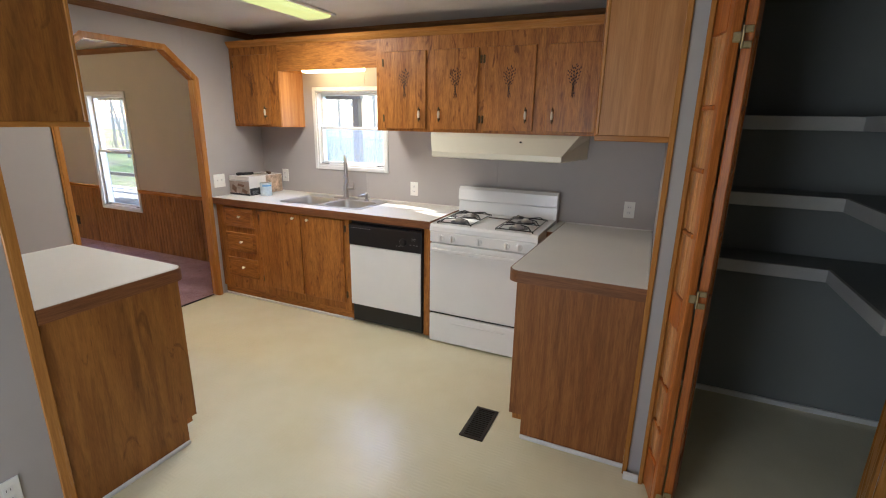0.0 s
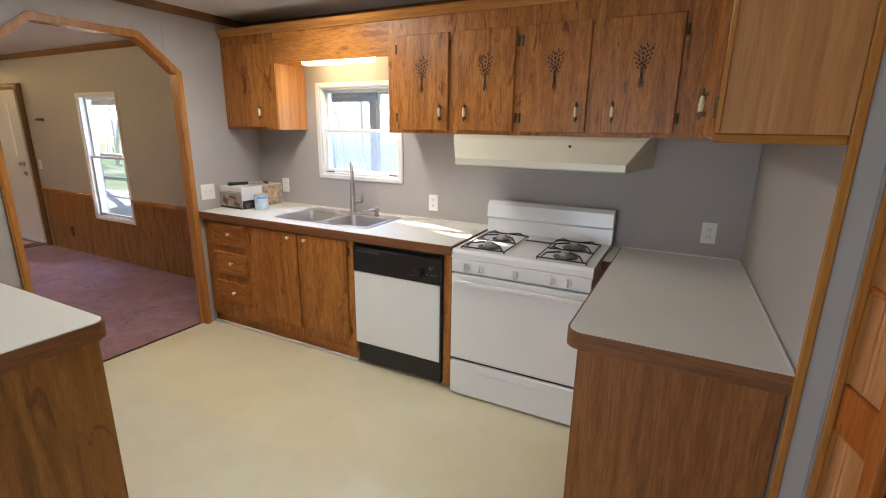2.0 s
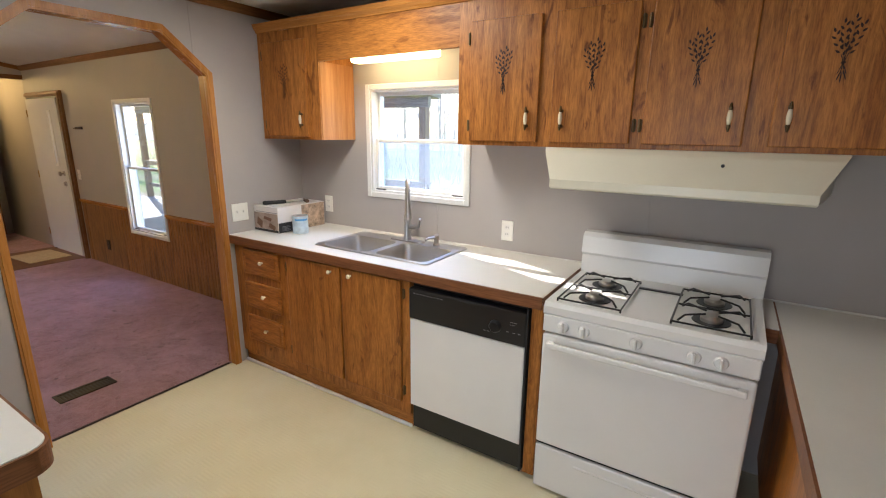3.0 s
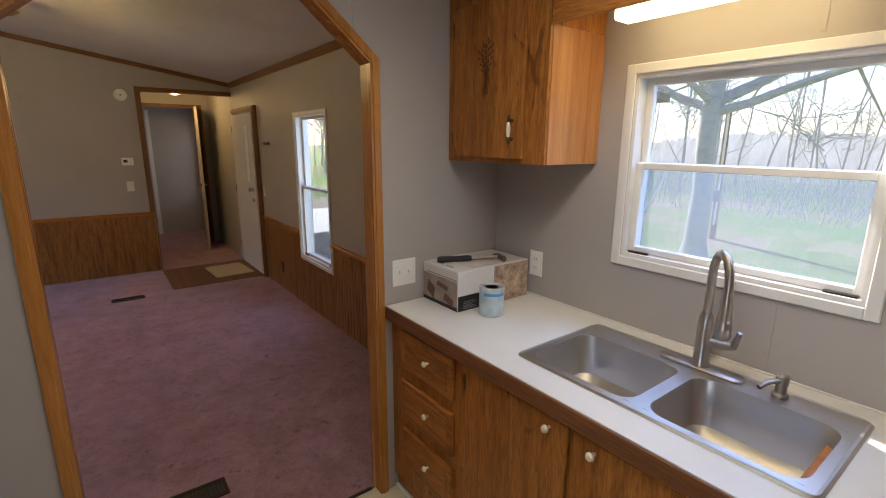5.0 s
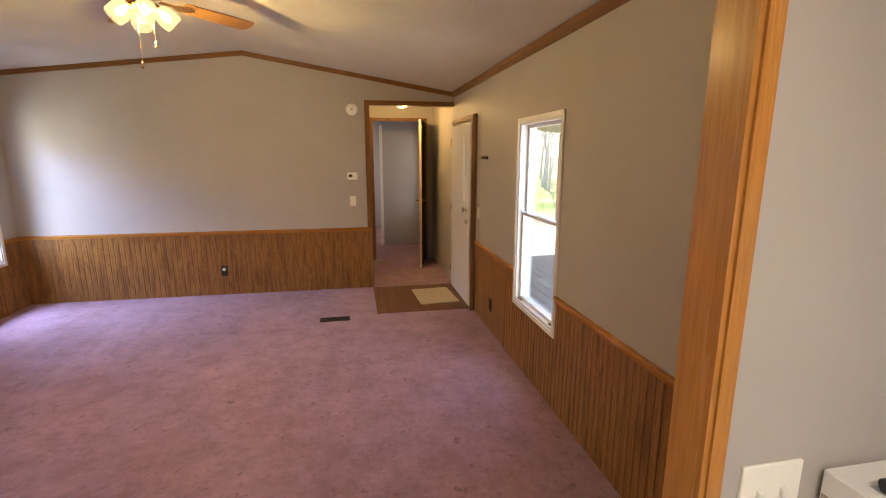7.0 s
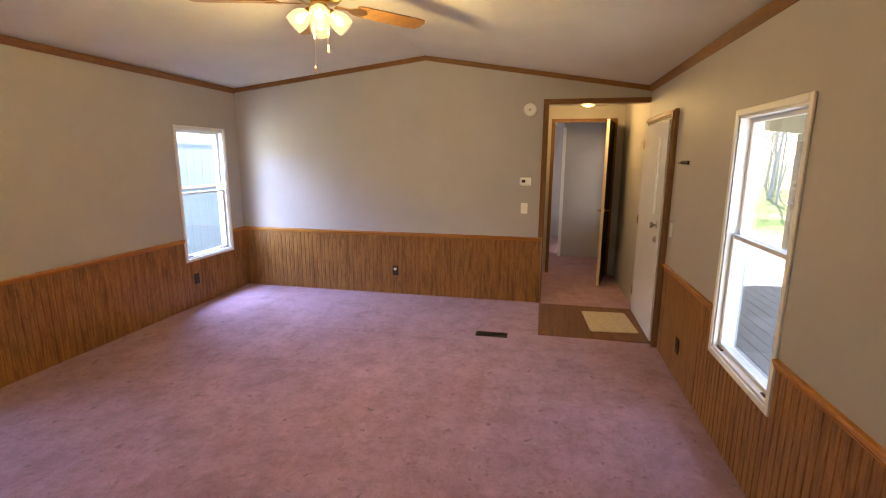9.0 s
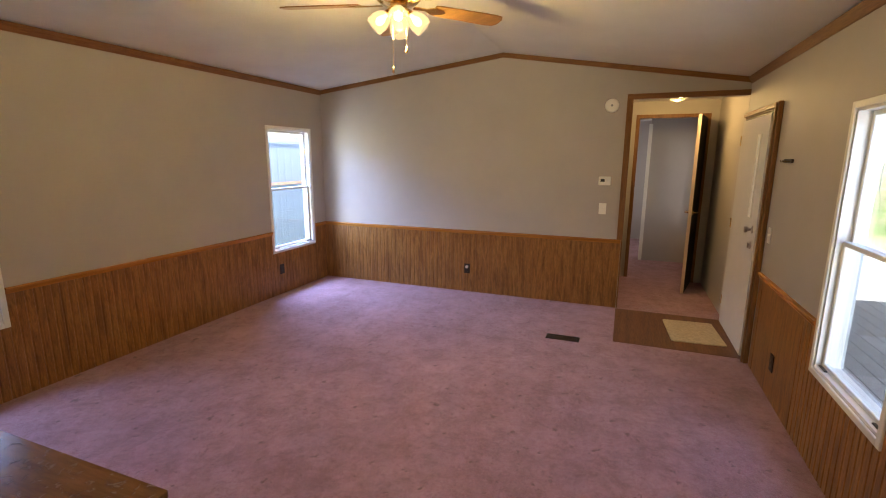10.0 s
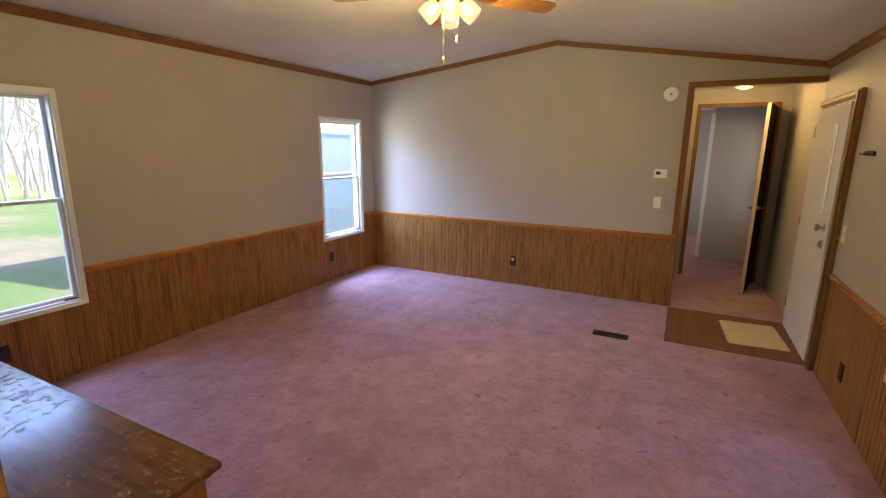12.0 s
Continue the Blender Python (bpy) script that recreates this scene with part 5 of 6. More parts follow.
hz = ZT + BZ + 0.014
p0, p1, p2 = Vector((-3.275, 3.06, hz)), Vector((-3.215, 3.2, hz)), Vector((-3.165, 3.325, hz))
bm = B()
tube(bm, [p0, p0.lerp(p1, 0.08), p0.lerp(p1, 0.5), p0.lerp(p1, 0.9), p1], 0.013, 10, [0.011, 0.015, 0.0125, 0.0135, 0.011])
part("grip", bm, M_RUBBER, hm, "black rubber grip", True)
bm = B()
tube(bm, [p1, p2], 0.007, 8)
part("shaft", bm, M_STEEL, hm, "bare steel shaft", True)
side = Vector((0.93, -0.37, 0))
bm = B()
tube(bm, [p2 + side * 0.055, p2 + side * 0.038, p2 + side * 0.034, p2 + side * 0.012, p2, p2 - side * 0.02, p2 - side * 0.05 - Vector((0, 0, 0.004)), p2 - side * 0.075 - Vector((0, 0, 0.01))], 0.012, 10, [0.013, 0.0135, 0.01, 0.011, 0.0125, 0.01, 0.007, 0.004])
part("head", bm, plain("worn_hammer_steel", (0.16, 0.1, 0.07), 0.5, 0.6, vary=0.3, scale=60.0), hm, "worn dark steel head", True)


# pantry: folded door and shelves
def bifold(ob, a, b):
    """A tall pine door leaf between two plan points, with raised rails and two sunk panels."""
    a, b = Vector((*a, 0)), Vector((*b, 0))
    e = (b - a).normalized()
    nrm = Vector((-e.y, e.x, 0))
    ln = (b - a).length
    m = Matrix(((e.x, nrm.x, 0, a.x), (e.y, nrm.y, 0, a.y), (0, 0, 1, 0), (0, 0, 0, 1)))

    def add(nm, bm, mt):
        bmesh.ops.transform(bm, matrix=m, verts=bm.verts[:])
        return part(nm, bm, mt, ob)
    for s0, s1 in ((0.0, 0.02), (ln - 0.04, ln)):
        add("stile", box(B(), s0, s1, -0.016, 0.016, 0.02, 2.03, 0.004), M_PINE)
    for z0, z1 in ((0.02, 0.2), (0.82, 0.95), (1.9, 2.03)):
        add("rail", box(B(), 0.0202, ln - 0.0402, -0.0155, 0.0155, z0, z1, 0.004), M_PINE)
    for z0, z1 in ((0.2002, 0.8198), (0.9502, 1.8998)):
        add("panel", box(B(), 0.0202, ln - 0.0402, -0.004, 0.004, z0, z1), M_PINE_P)
        for s0, s1 in ((0.022, 0.04), (0.085, 0.097), (0.104, 0.114), (ln - 0.056, ln - 0.042)):
            add("moulding", box(B(), s0, s1, -0.010, 0.010, z0 + 0.002, z1 - 0.002, 0.003), M_PINE_P)
    for z in (0.35, 0.55, 1.2, 1.44, 1.66):
        add("cross_slat", box(B(), 0.045, ln - 0.06, -0.014, 0.014, z - 0.009, z + 0.009, 0.004), M_PINE)


fold = thing("folding_door", (0.41, 1.95, 0), "varnished pine folding door, folded open at the pantry", "door")
bifold(fold, (0.340, 2.01), (0.392, 1.80))
bifold(fold, (0.468, 2.01), (0.428, 1.80))
for z in (0.1, 0.985, 1.87):
    for x0, x1, za, zb in ((0.383, 0.408, -0.016, 0.016), (0.413, 0.438, 0.012, 0.034), (0.413, 0.438, -0.034, -0.012)):
        part("hinge_leaf", box(B(), x0, x1, 1.779, 1.783, z + za, z + zb, 0.003), M_HINGE, fold, "worn brass hinge")
    bm = B()
    lathe(bm, (0.4105, 1.779, z - 0.034), ((0.0035, 0.0), (0.0035, 0.068)), "z", 8)
    part("hinge_pin", bm, M_HINGE, fold)

M_LIP = plain("grey_shelf_paint", (0.42, 0.42, 0.4), 0.5, vary=0.08)
for i, z in enumerate((0.922, 1.274, 1.644)):
    sh = thing("pantry_shelf", (0.9, 2.8, z), "painted L-shaped pantry shelf with a pale front edge", "shelf", "pantry shelves")
    bm = B()
    box(bm, XR + 0.091, 1.519, 2.72, 2.999, z - 0.018, z)
    box(bm, 1.06, 1.519, PY + 0.082, 2.7195, z - 0.018, z)
    # boards share the shade-darkened colour of the pantry walls
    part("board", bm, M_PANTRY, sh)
    bm = B()
    box(bm, XR + 0.091, 1.06, 2.702, 2.7198, z - 0.058, z + 0.006, 0.002)
    box(bm, 1.042, 1.0598, PY + 0.082, 2.7018, z - 0.058, z + 0.006, 0.002)
    part("front_lip", bm, M_LIP, sh, "grey painted front lip")


# ---- living room ----
# front door
fd = thing("door_1", (-7.85, YN, 0), "white painted front door, shut, with knob and deadbolt", "door")
fd["kind"] = "structure"
YD = 3.425
LT = (-7.64, -7.575, 1.14, 1.77)
bm = B()
for q in ((FD[0] + 0.008, LT[0], 0.03, FD[3] - 0.02), (LT[1], FD[1] - 0.012, 0.03, FD[3] - 0.02), (LT[0], LT[1], 0.03, LT[2]), (LT[0], LT[1], LT[3], FD[3] - 0.02)):
    box(bm, q[0], q[1], YD, YD + 0.045, q[2], q[3])
leaf = part("leaf", bm, M_ENAMEL, fd)
bm = B()
for q in ((LT[0] - 0.012, LT[0] + 0.004, LT[2] - 0.012, LT[3] + 0.012), (LT[1] - 0.004, LT[1] + 0.012, LT[2] - 0.012, LT[3] + 0.012), (LT[0] + 0.004, LT[1] - 0.004, LT[2] - 0.012, LT[2] + 0.004), (LT[0] + 0.004, LT[1] - 0.004, LT[3] - 0.004, LT[3] + 0.012)):
    box(bm, q[0], q[1], YD - 0.006, YD, q[2], q[3], 0.002)
part("lite_frame", bm, M_WHITE, leaf)
pane = part("pane", box(B(), LT[0] + 0.001, LT[1] - 0.001, YD - 0.002, YD + 0.002, LT[2] + 0.001, LT[3] - 0.001), frosted_mat(), leaf, "narrow frosted glass door lite")
pane.visible_shadow = False
bm = B()
box(bm, FD[1] - 0.012, FD[1] + 0.012, YD + 0.02, YN + 0.1, 0, FD[3])
box(bm, FD[0] - 0.01, FD[0] + 0.008, YD + 0.02, YN + 0.1, 0, FD[3])
box(bm, FD[0] + 0.008, FD[1] - 0.012, YD + 0.02, YN + 0.1, FD[3] - 0.018, FD[3])
part("frame", bm, M_DKBROWN, fd, "dark brown door frame")
bm = B()
box(bm, FD[1] + 0.012, FD[1] + 0.075, YD + 0.015, YN - 0.001, 0, FD[3] + 0.06, 0.006)
box(bm, FD[1] + 0.028, FD[1] + 0.06, YD + 0.003, YD + 0.0148, 0, FD[3] + 0.045, 0.004)
box(bm, FD[0] - 0.02, FD[1] + 0.0118, YD + 0.015, YN - 0.001, FD[3], FD[3] + 0.06, 0.006)
box(bm, FD[0] - 0.02, FD[1] + 0.0278, YD + 0.003, YD + 0.0148, FD[3] + 0.014, FD[3] + 0.045, 0.004)
part("casing", bm, M_CASE_D, fd, "dark oak door casing")
kn = None
for z, r, ln in ((1.045, 0.026, 0.06), (0.92, 0.022, 0.025)):
    bm = B()
    lathe(bm, (-7.475, YD, z), ((0.032, 0.0), (0.03, -0.006), (0.011, -0.01), (0.011, -ln * 0.45), (r, -ln * 0.6), (r, -ln * 0.9), (r * 0.6, -ln)), "y", 16)
    part("knob" if z > 1.0 else "deadbolt", bm, M_NICKEL, fd, "brushed nickel fitting", True)
for z in (0.25, 1.0, 1.75):
    part("hinge", box(B(), FD[0] - 0.004, FD[0] + 0.012, YD - 0.008, YD + 0.018, z - 0.045, z + 0.045, 0.003), M_BRASS, fd)

# entry floor and mat
structure("floor_entry", box(B(), XF + 0.03, -7.365, 2.467, YN - 0.03, 0.002, 0.0085), M_LINO_B, "brown wood-look entry sheet floor set in the carpet")
bm = B()
rnd = random.Random(3)
ring(bm, [[(x + rnd.uniform(-0.004, 0.004), y + rnd.uniform(-0.004, 0.004), 0.0086 + h) for x, y in rrect(-8.15, -7.57, 2.93, 3.365, 0.02, 3)] for h in (0.0, 0.008)])
bmesh.ops.rotate(bm, verts=bm.verts[:], cent=(-7.9, 3.14, 0), matrix=Matrix.Rotation(radians(4), 3, "Z"))
tagged(part("door_mat", bm, M_MATRUG), "beige woven door mat on the entry floor", "mat")

# wall fittings
plate("outlet", "y", 0.78, XF + 0.008, 1, 0.29, "dark brown outlet in the far wainscot", "outlet", dark=True)
# round white plug in the far outlet, not a lamp
pg = thing("night_light", (XF + 0.016, 0.78, 0.31), "small white round plug in the outlet", "night light")
bm = B()
lathe(bm, (XF + 0.016, 0.78, 0.312), ((0.017, 0.0), (0.018, 0.014), (0.014, 0.024), (0.004, 0.027)), "x", 14)
part("cover", bm, M_PLATE, pg, smooth=True)
plate("outlet", "x", -7.47, YS + 0.008, 1, 0.3, "dark brown outlet under the back window", "outlet", dark=True)
plate("outlet", "x", -6.71, YN - 0.008, -1, 0.255, "dark brown outlet in the wainscot", "outlet", dark=True)
plate("outlet", "x", -4.37, YS + 0.008, 1, 0.3, "dark brown outlet behind the dresser", "outlet", dark=True)
plate("light_switch", "y", 2.262, XF, 1, 1.07, "white switch plate beside the hall", "switch")
plate("light_switch", "x", -7.19, YN, -1, 1.045, "white switch plate beside the front door", "switch")
th = thing("thermostat", (XF, 2.265, 1.36), "white wall thermostat with a small dark display", "thermostat")
tb = part("case", box(B(), XF, XF + 0.025, 2.205, 2.325, 1.315, 1.405, 0.008, 2), M_PLATE, th)
part("display", box(B(), XF + 0.025, XF + 0.0262, 2.225, 2.265, 1.35, 1.38), M_BLACK, tb)
part("buttons", box(B(), XF + 0.025, XF + 0.028, 2.285, 2.3, 1.345, 1.38, 0.002), M_WHITE, tb)
sm = thing("smoke_detector", (XF, 2.285, 2.11), "round white smoke detector on the wall", "smoke detector")
bm = B()
lathe(bm, (XF, 2.285, 2.11), ((0.068, 0.0), (0.068, 0.012), (0.06, 0.03), (0.035, 0.036), (0.01, 0.037)), "x", 28)
sc = part("case", bm, M_PLATE, sm, smooth=True)
bm = B()
lathe(bm, (XF + 0.036, 2.285, 2.11), ((0.012, 0.0), (0.011, 0.003), (0.003, 0.0035)), "x", 12)
part("test_button", bm, M_GREY, sc)
hk = thing("key_hook_rail", (-6.98, YN, 1.58), "small dark wooden key rail on the wall", "hook")
hb = part("board", box(B(), -7.07, -6.9, YN - 0.014, YN, 1.566, 1.594, 0.004), M_DKBROWN, hk)
for x in (-7.04, -6.985, -6.93):
    bm = B()
    tube(bm, [(x, YN - 0.014, 1.578), (x, YN - 0.035, 1.572), (x, YN - 0.04, 1.585)], 0.003, 6)
    part("hook", bm, M_ABRASS, hb)
structure("trim_seam", box(B(), XF, XF + 0.003, 2.38, 2.392, HZ + 0.05, 2.47), M_WALL, "narrow painted batten over a panel seam")

# ceiling fan
FNX, FNY = -5.88, 1.14
fn = thing("ceiling_fan", (FNX, FNY, ZR), "brass ceiling fan with wooden blades and lit frosted shades", "fan")
bm = B()
lathe(bm, (FNX, FNY, 0), ((0.065, ZR + 0.02), (0.065, 2.69), (0.05, 2.66), (0.02, 2.645)), "z", 20)
part("canopy", bm, M_BRASS, fn, smooth=True)
bm = B()
lathe(bm, (FNX, FNY, 0), ((0.03, 2.65), (0.09, 2.63), (0.125, 2.6), (0.13, 2.5), (0.115, 2.485), (0.07, 2.475), (0.05, 2.47), (0.05, 2.455), (0.065, 2.445), (0.065, 2.425), (0.03, 2.405), (0.012, 2.39)), "z", 28)
part("motor", bm, M_BRASS, fn, "polished brass motor housing", True)
for k in range(5):
    a = radians(50 + 72 * k)
    rot = Matrix.Translation((FNX, FNY, 2.475)) @ Matrix.Rotation(a, 4, "Z") @ Matrix.Rotation(radians(-11), 4, "Y")
    bm = B()
    out = [(-0.052, 0.23), (-0.06, 0.27), (-0.07, 0.65), (-0.062, 0.705), (-0.03, 0.725), (0.03, 0.725), (0.062, 0.705), (0.07, 0.65), (0.06, 0.27), (0.052, 0.23)]
    prism(bm, out, "z", -0.003, 0.003)
    bmesh.ops.transform(bm, matrix=rot, verts=bm.verts[:])
    bl = part("blade", bm, M_FANWOOD, fn, "wood-grain fan blade")
    bm = B()
    prism(bm, [(-0.015, 0.1), (-0.012, 0.18), (-0.04, 0.23), (-0.03, 0.29), (0.0, 0.315), (0.03, 0.29), (0.04, 0.23), (0.012, 0.18), (0.015, 0.1)], "z", -0.009, -0.0035)
    bmesh.ops.transform(bm, matrix=rot, verts=bm.verts[:])
    part("blade_bracket", bm, M_BRASS, bl, "brass blade bracket")
for k in range(4):
    a = radians(25 + 90 * k)
    ux = Vector((math.cos(a), math.sin(a), 0))
    c0 = Vector((FNX, FNY, 2.43)) + ux * 0.055
    ax = (ux * 0.75 - Vector((0, 0, 0.66))).normalized()
    s1 = ax.orthogonal().normalized()
    s2 = ax.cross(s1)

    def loop_at(h, r, n=18):
        return [c0 + ax * h + r * (math.cos(2 * math.pi * i / n) * s1 + math.sin(2 * math.pi * i / n) * s2) for i in range(n)]
    bm = B()
    ring(bm, [loop_at(-0.02, 0.012), loop_at(0.0, 0.022), loop_at(0.018, 0.026), loop_at(0.02, 0.02)])
    arm = part("lamp_holder", bm, M_BRASS, fn, smooth=True)
    bm = B()
    ring(bm, [loop_at(h, r) for h, r in ((0.018, 0.027), (0.04, 0.046), (0.075, 0.058), (0.115, 0.056), (0.13, 0.05))], False, False)
    sh = part("shade", bm, M_SHADE, arm, "lit frosted glass shade", True)
    sh.visible_shadow = False
    bm = B()
    ring(bm, [loop_at(h, r, 12) for h, r in ((0.02, 0.01), (0.04, 0.014), (0.06, 0.024), (0.08, 0.026), (0.098, 0.016), (0.104, 0.004))])
    bl = part("bulb", bm, M_BULB, arm, "lit bulb", True)
    bl.visible_shadow = False
for dx, dy, z0 in ((0.02, -0.03, 2.105), (-0.03, 0.035, 2.225)):
    bm = B()
    tube(bm, [(FNX + dx, FNY + dy, 2.41), (FNX + dx, FNY + dy, z0 + 0.02)], 0.0015, 6)
    ch = part("pull_chain", bm, M_BRASS, fn)
    bm = B()
    lathe(bm, (FNX + dx, FNY + dy, z0), ((0.003, -0.018), (0.009, -0.008), (0.006, 0.0), (0.004, 0.008), (0.007, 0.014), (0.002, 0.022)), "z", 10)
    part("finial", bm, M_BRASS, ch, smooth=True)
lamp("fan_lamp", "POINT", (FNX, FNY, 2.34), 15.0, (1.0, 0.73, 0.28), 0.07)

# dresser against the arch wall
ds = thing("dresser", (-3.7, 0.6, 0), "worn brown wooden dresser with a chipped glossy top", "dresser")
DX0, DX1, DY0, DY1, DZ = -3.888, XB - 0.02, 0.1, 1.50, 0.812


def dresser_top_mat():
    m, n, l, b = mat("worn_dresser_top", 0.25, 0.0, 0.35)
    v = coords(n, l, (1, 1, 1))
    vs = coords(n, l, (1, 0.12, 1))
    g = noise_tex(n, l, vs, 45.0, 5.0, 0.6)
    patch = noise_tex(n, l, v, 38.0, 5.0, 0.6, 0.6)
    area = noise_tex(n, l, v, 3.0, 2.0)
    c = ramp(n, l, g, ((0.3, (0.11, 0.046, 0.014)), (0.7, (0.25, 0.115, 0.035))))
    worn = ramp(n, l, patch, ((0.57, (0, 0, 0)), (0.64, (0.8, 0.8, 0.8))))
    where = ramp(n, l, area, ((0.42, (0, 0, 0)), (0.5, (1, 1, 1))))
    worn = mix(n, l, 1.0, worn, where, "MULTIPLY")
    c = mix(n, l, worn, c, (0.3, 0.2, 0.11))
    l.new(c, b.inputs["Base Color"])
    rough_var(n, l, b, area, 0.1, 0.34)
    bump(n, l, b, worn, 0.9, 0.004)
    return m


part("top", box(B(), DX0, DX1, DY0, DY1, DZ - 0.022, DZ, 0.003, 1), dresser_top_mat(), ds, "chipped glossy wooden top")
part("body", box(B(), DX0 + 0.03, DX1 - 0.01, DY0 + 0.03, DY1 - 0.03, 0.08, DZ - 0.0225), M_END, ds)
part("cornice", box(B(), DX0 + 0.016, DX1 - 0.005, DY0 + 0.016, DY1 - 0.016, DZ - 0.04, DZ - 0.0228, 0.004), M_TRIM_Y, ds)
part("plinth", box(B(), DX0 + 0.04, DX1 - 0.01, DY0 + 0.04, DY1 - 0.04, 0.004, 0.0795), M_END, ds)
for i in range(2):
    ya, yb = DY0 + 0.05 + 0.64 * i, DY0 + 0.05 + 0.64 * i + 0.62
    for j in range(3):
        za = 0.11 + 0.212 * j
        dd = part("drawer", box(B(), DX0 + 0.014, DX0 + 0.0295, ya, yb, za, za + 0.197, 0.005, 2), M_CAB_Y, ds)
        for yy in (ya + 0.15, yb - 0.15):
            bm = B()
            lathe(bm, (DX0 + 0.014, yy, za + 0.09), ((0.006, 0.0), (0.006, -0.01), (0.014, -0.016), (0.012, -0.024), (0.003, -0.027)), "x", 12)
            part("knob", bm, M_ABRASS, dd, smooth=True)

# hall
hl = thing("hall_light", (-8.95, 2.92, 2.3), "small lit glass dome light on the hall ceiling", "light")
bm = B()
lathe(bm, (-8.95, 2.92, 2.3), ((0.1, 0.0), (0.1, -0.012), (0.085, -0.02)), "z", 20)
part("base", bm, M_BRASS, hl, smooth=True)
bm = B()
lathe(bm, (-8.95, 2.92, 2.28), ((0.085, 0.0), (0.098, -0.02), (0.09, -0.055), (0.06, -0.08), (0.015, -0.09)), "z", 20)
dm = part("dome", bm, M_DOME, hl, "lit ribbed glass dome", True)
dm.visible_shadow = False
lamp("hall_lamp", "POINT", (-8.95, 2.92, 2.15), 4.5, (1.0, 0.66, 0.24), 0.06)

M_DOOREDGE = plain("pale_door_edge", (0.6, 0.47, 0.38), 0.5, vary=0.08)
hd = thing("door_2", (-9.5, 3.25, 0), "interior door standing open in the hall, face darkened for its shadow", "door")
hd["kind"] = "structure"
a, b = Vector((XH + 0.02, 3.335, 0)), Vector((-9.185, 3.185, 0))
e = (b - a).normalized()
nv = Vector((-e.y, e.x, 0))
m = Matrix(((e.x, nv.x, 0, a.x), (e.y, nv.y, 0, a.y), (0, 0, 1, 0), (0, 0, 0, 1)))
ln = (b - a).length
for nm, q, mt, lab in (("leaf", (0, ln - 0.004, -0.017, 0.017, 0.02, 2.075, 0.0), M_SHADED_DOOR, "door face darkened for its shadow"), ("edge", (ln - 0.0038, ln, -0.0175, 0.0175, 0.02, 2.075, 0.0), M_DOOREDGE, "pale bare door edge")):
    bm = B()
    box(bm, *q)
    bmesh.ops.transform(bm, matrix=m, verts=bm.verts[:])
    part(nm, bm, mt, hd, lab)
for s in (-1, 1):
    bm = B()
    tube(bm, [(ln - 0.06, s * 0.0175, 0.98), (ln - 0.06, s * 0.05, 0.98), (ln - 0.075, s * 0.06, 0.98), (ln - 0.16, s * 0.06, 0.978)], 0.009, 8)
    lathe(bm, (ln - 0.06, s * 0.0175, 0.98), ((0.026, 0.0), (0.024, s * 0.008), (0.01, s * 0.01)), "y", 14)
    bmesh.ops.transform(bm, matrix=m, verts=bm.verts[:])
    part("lever", bm, M_BRASS, hd, "brass lever handle", True)


# ---- outside ----
GZ = -0.85
bm = B()
box(bm, -400, 400, -400, 400, GZ - 0.3, GZ)
structure("ground", bm, M_GROUND, "winter lawn and leaf litter")


def make_tree(seed, height, radius, depth, spread=0.55, lean=0.05, start=0.45, reach=0.58, rise=-0.1):
    """A bare tree: tapered trunk, limbs and twigs as one mesh for the trunk and one for the crown."""
    rnd = random.Random(seed)
    trunk, crown_ = B(), B()

    def limb(bm, p, d, ln, r, lev):
        pts, rad = [p.copy()], [r]
        k = 4 if lev < 2 else 3
        q, dd = p.copy(), d.copy()
        for i in range(k):
            dd = (dd + Vector((rnd.uniform(-1, 1), rnd.uniform(-1, 1), rnd.uniform(-0.5, 0.9))) * (0.09 if lev == 0 else 0.2)).normalized()
            q = q + dd * ln / k
            pts.append(q.copy())
            rad.append(r * (1 - (0.5 if lev == 0 else 0.72) * (i + 1) / k))
        tube(bm, pts, r, 8 if lev == 0 else (5 if lev == 1 else 3), rad)
        if lev >= depth:
            return
        n = rnd.randint(5, 7) if lev == 0 else rnd.randint(3, 5)
        for i in range(n):
            f = rnd.uniform(start if lev == 0 else 0.25, 1.0)
            j = min(int(f * k), k - 1)
            base = pts[j].lerp(pts[j + 1], f * k - j)
            out = Vector((rnd.uniform(-1, 1), rnd.uniform(-1, 1), rnd.uniform(rise, rise + 0.9) if lev else rnd.uniform(rise, rise + 0.55))).normalized()
            nd = (dd * (1 - spread) + out * (spread + 0.2)).normalized()
            limb(crown_, base, nd, ln * rnd.uniform(reach - 0.13, reach + 0.14), max(rad[j] * rnd.uniform(0.35, 0.6), 0.008), lev + 1)
    limb(trunk, Vector((0, 0, -0.2)), Vector((lean, 0, 1)).normalized(), height, radius, 0)
    return trunk, crown_


def tree(seed, place, height, radius, depth, label, spread=0.55, start=0.45, reach=0.58, rise=-0.1):
    t, c = make_tree(seed, height, radius, depth, spread, 0.05, start, reach, rise)
    ob = new("tree")
    tagged(ob, label, "tree")
    part("trunk", t, M_BARK, ob, smooth=True)
    part("crown", c, M_BARK, ob)
    ob.location = place
    return ob


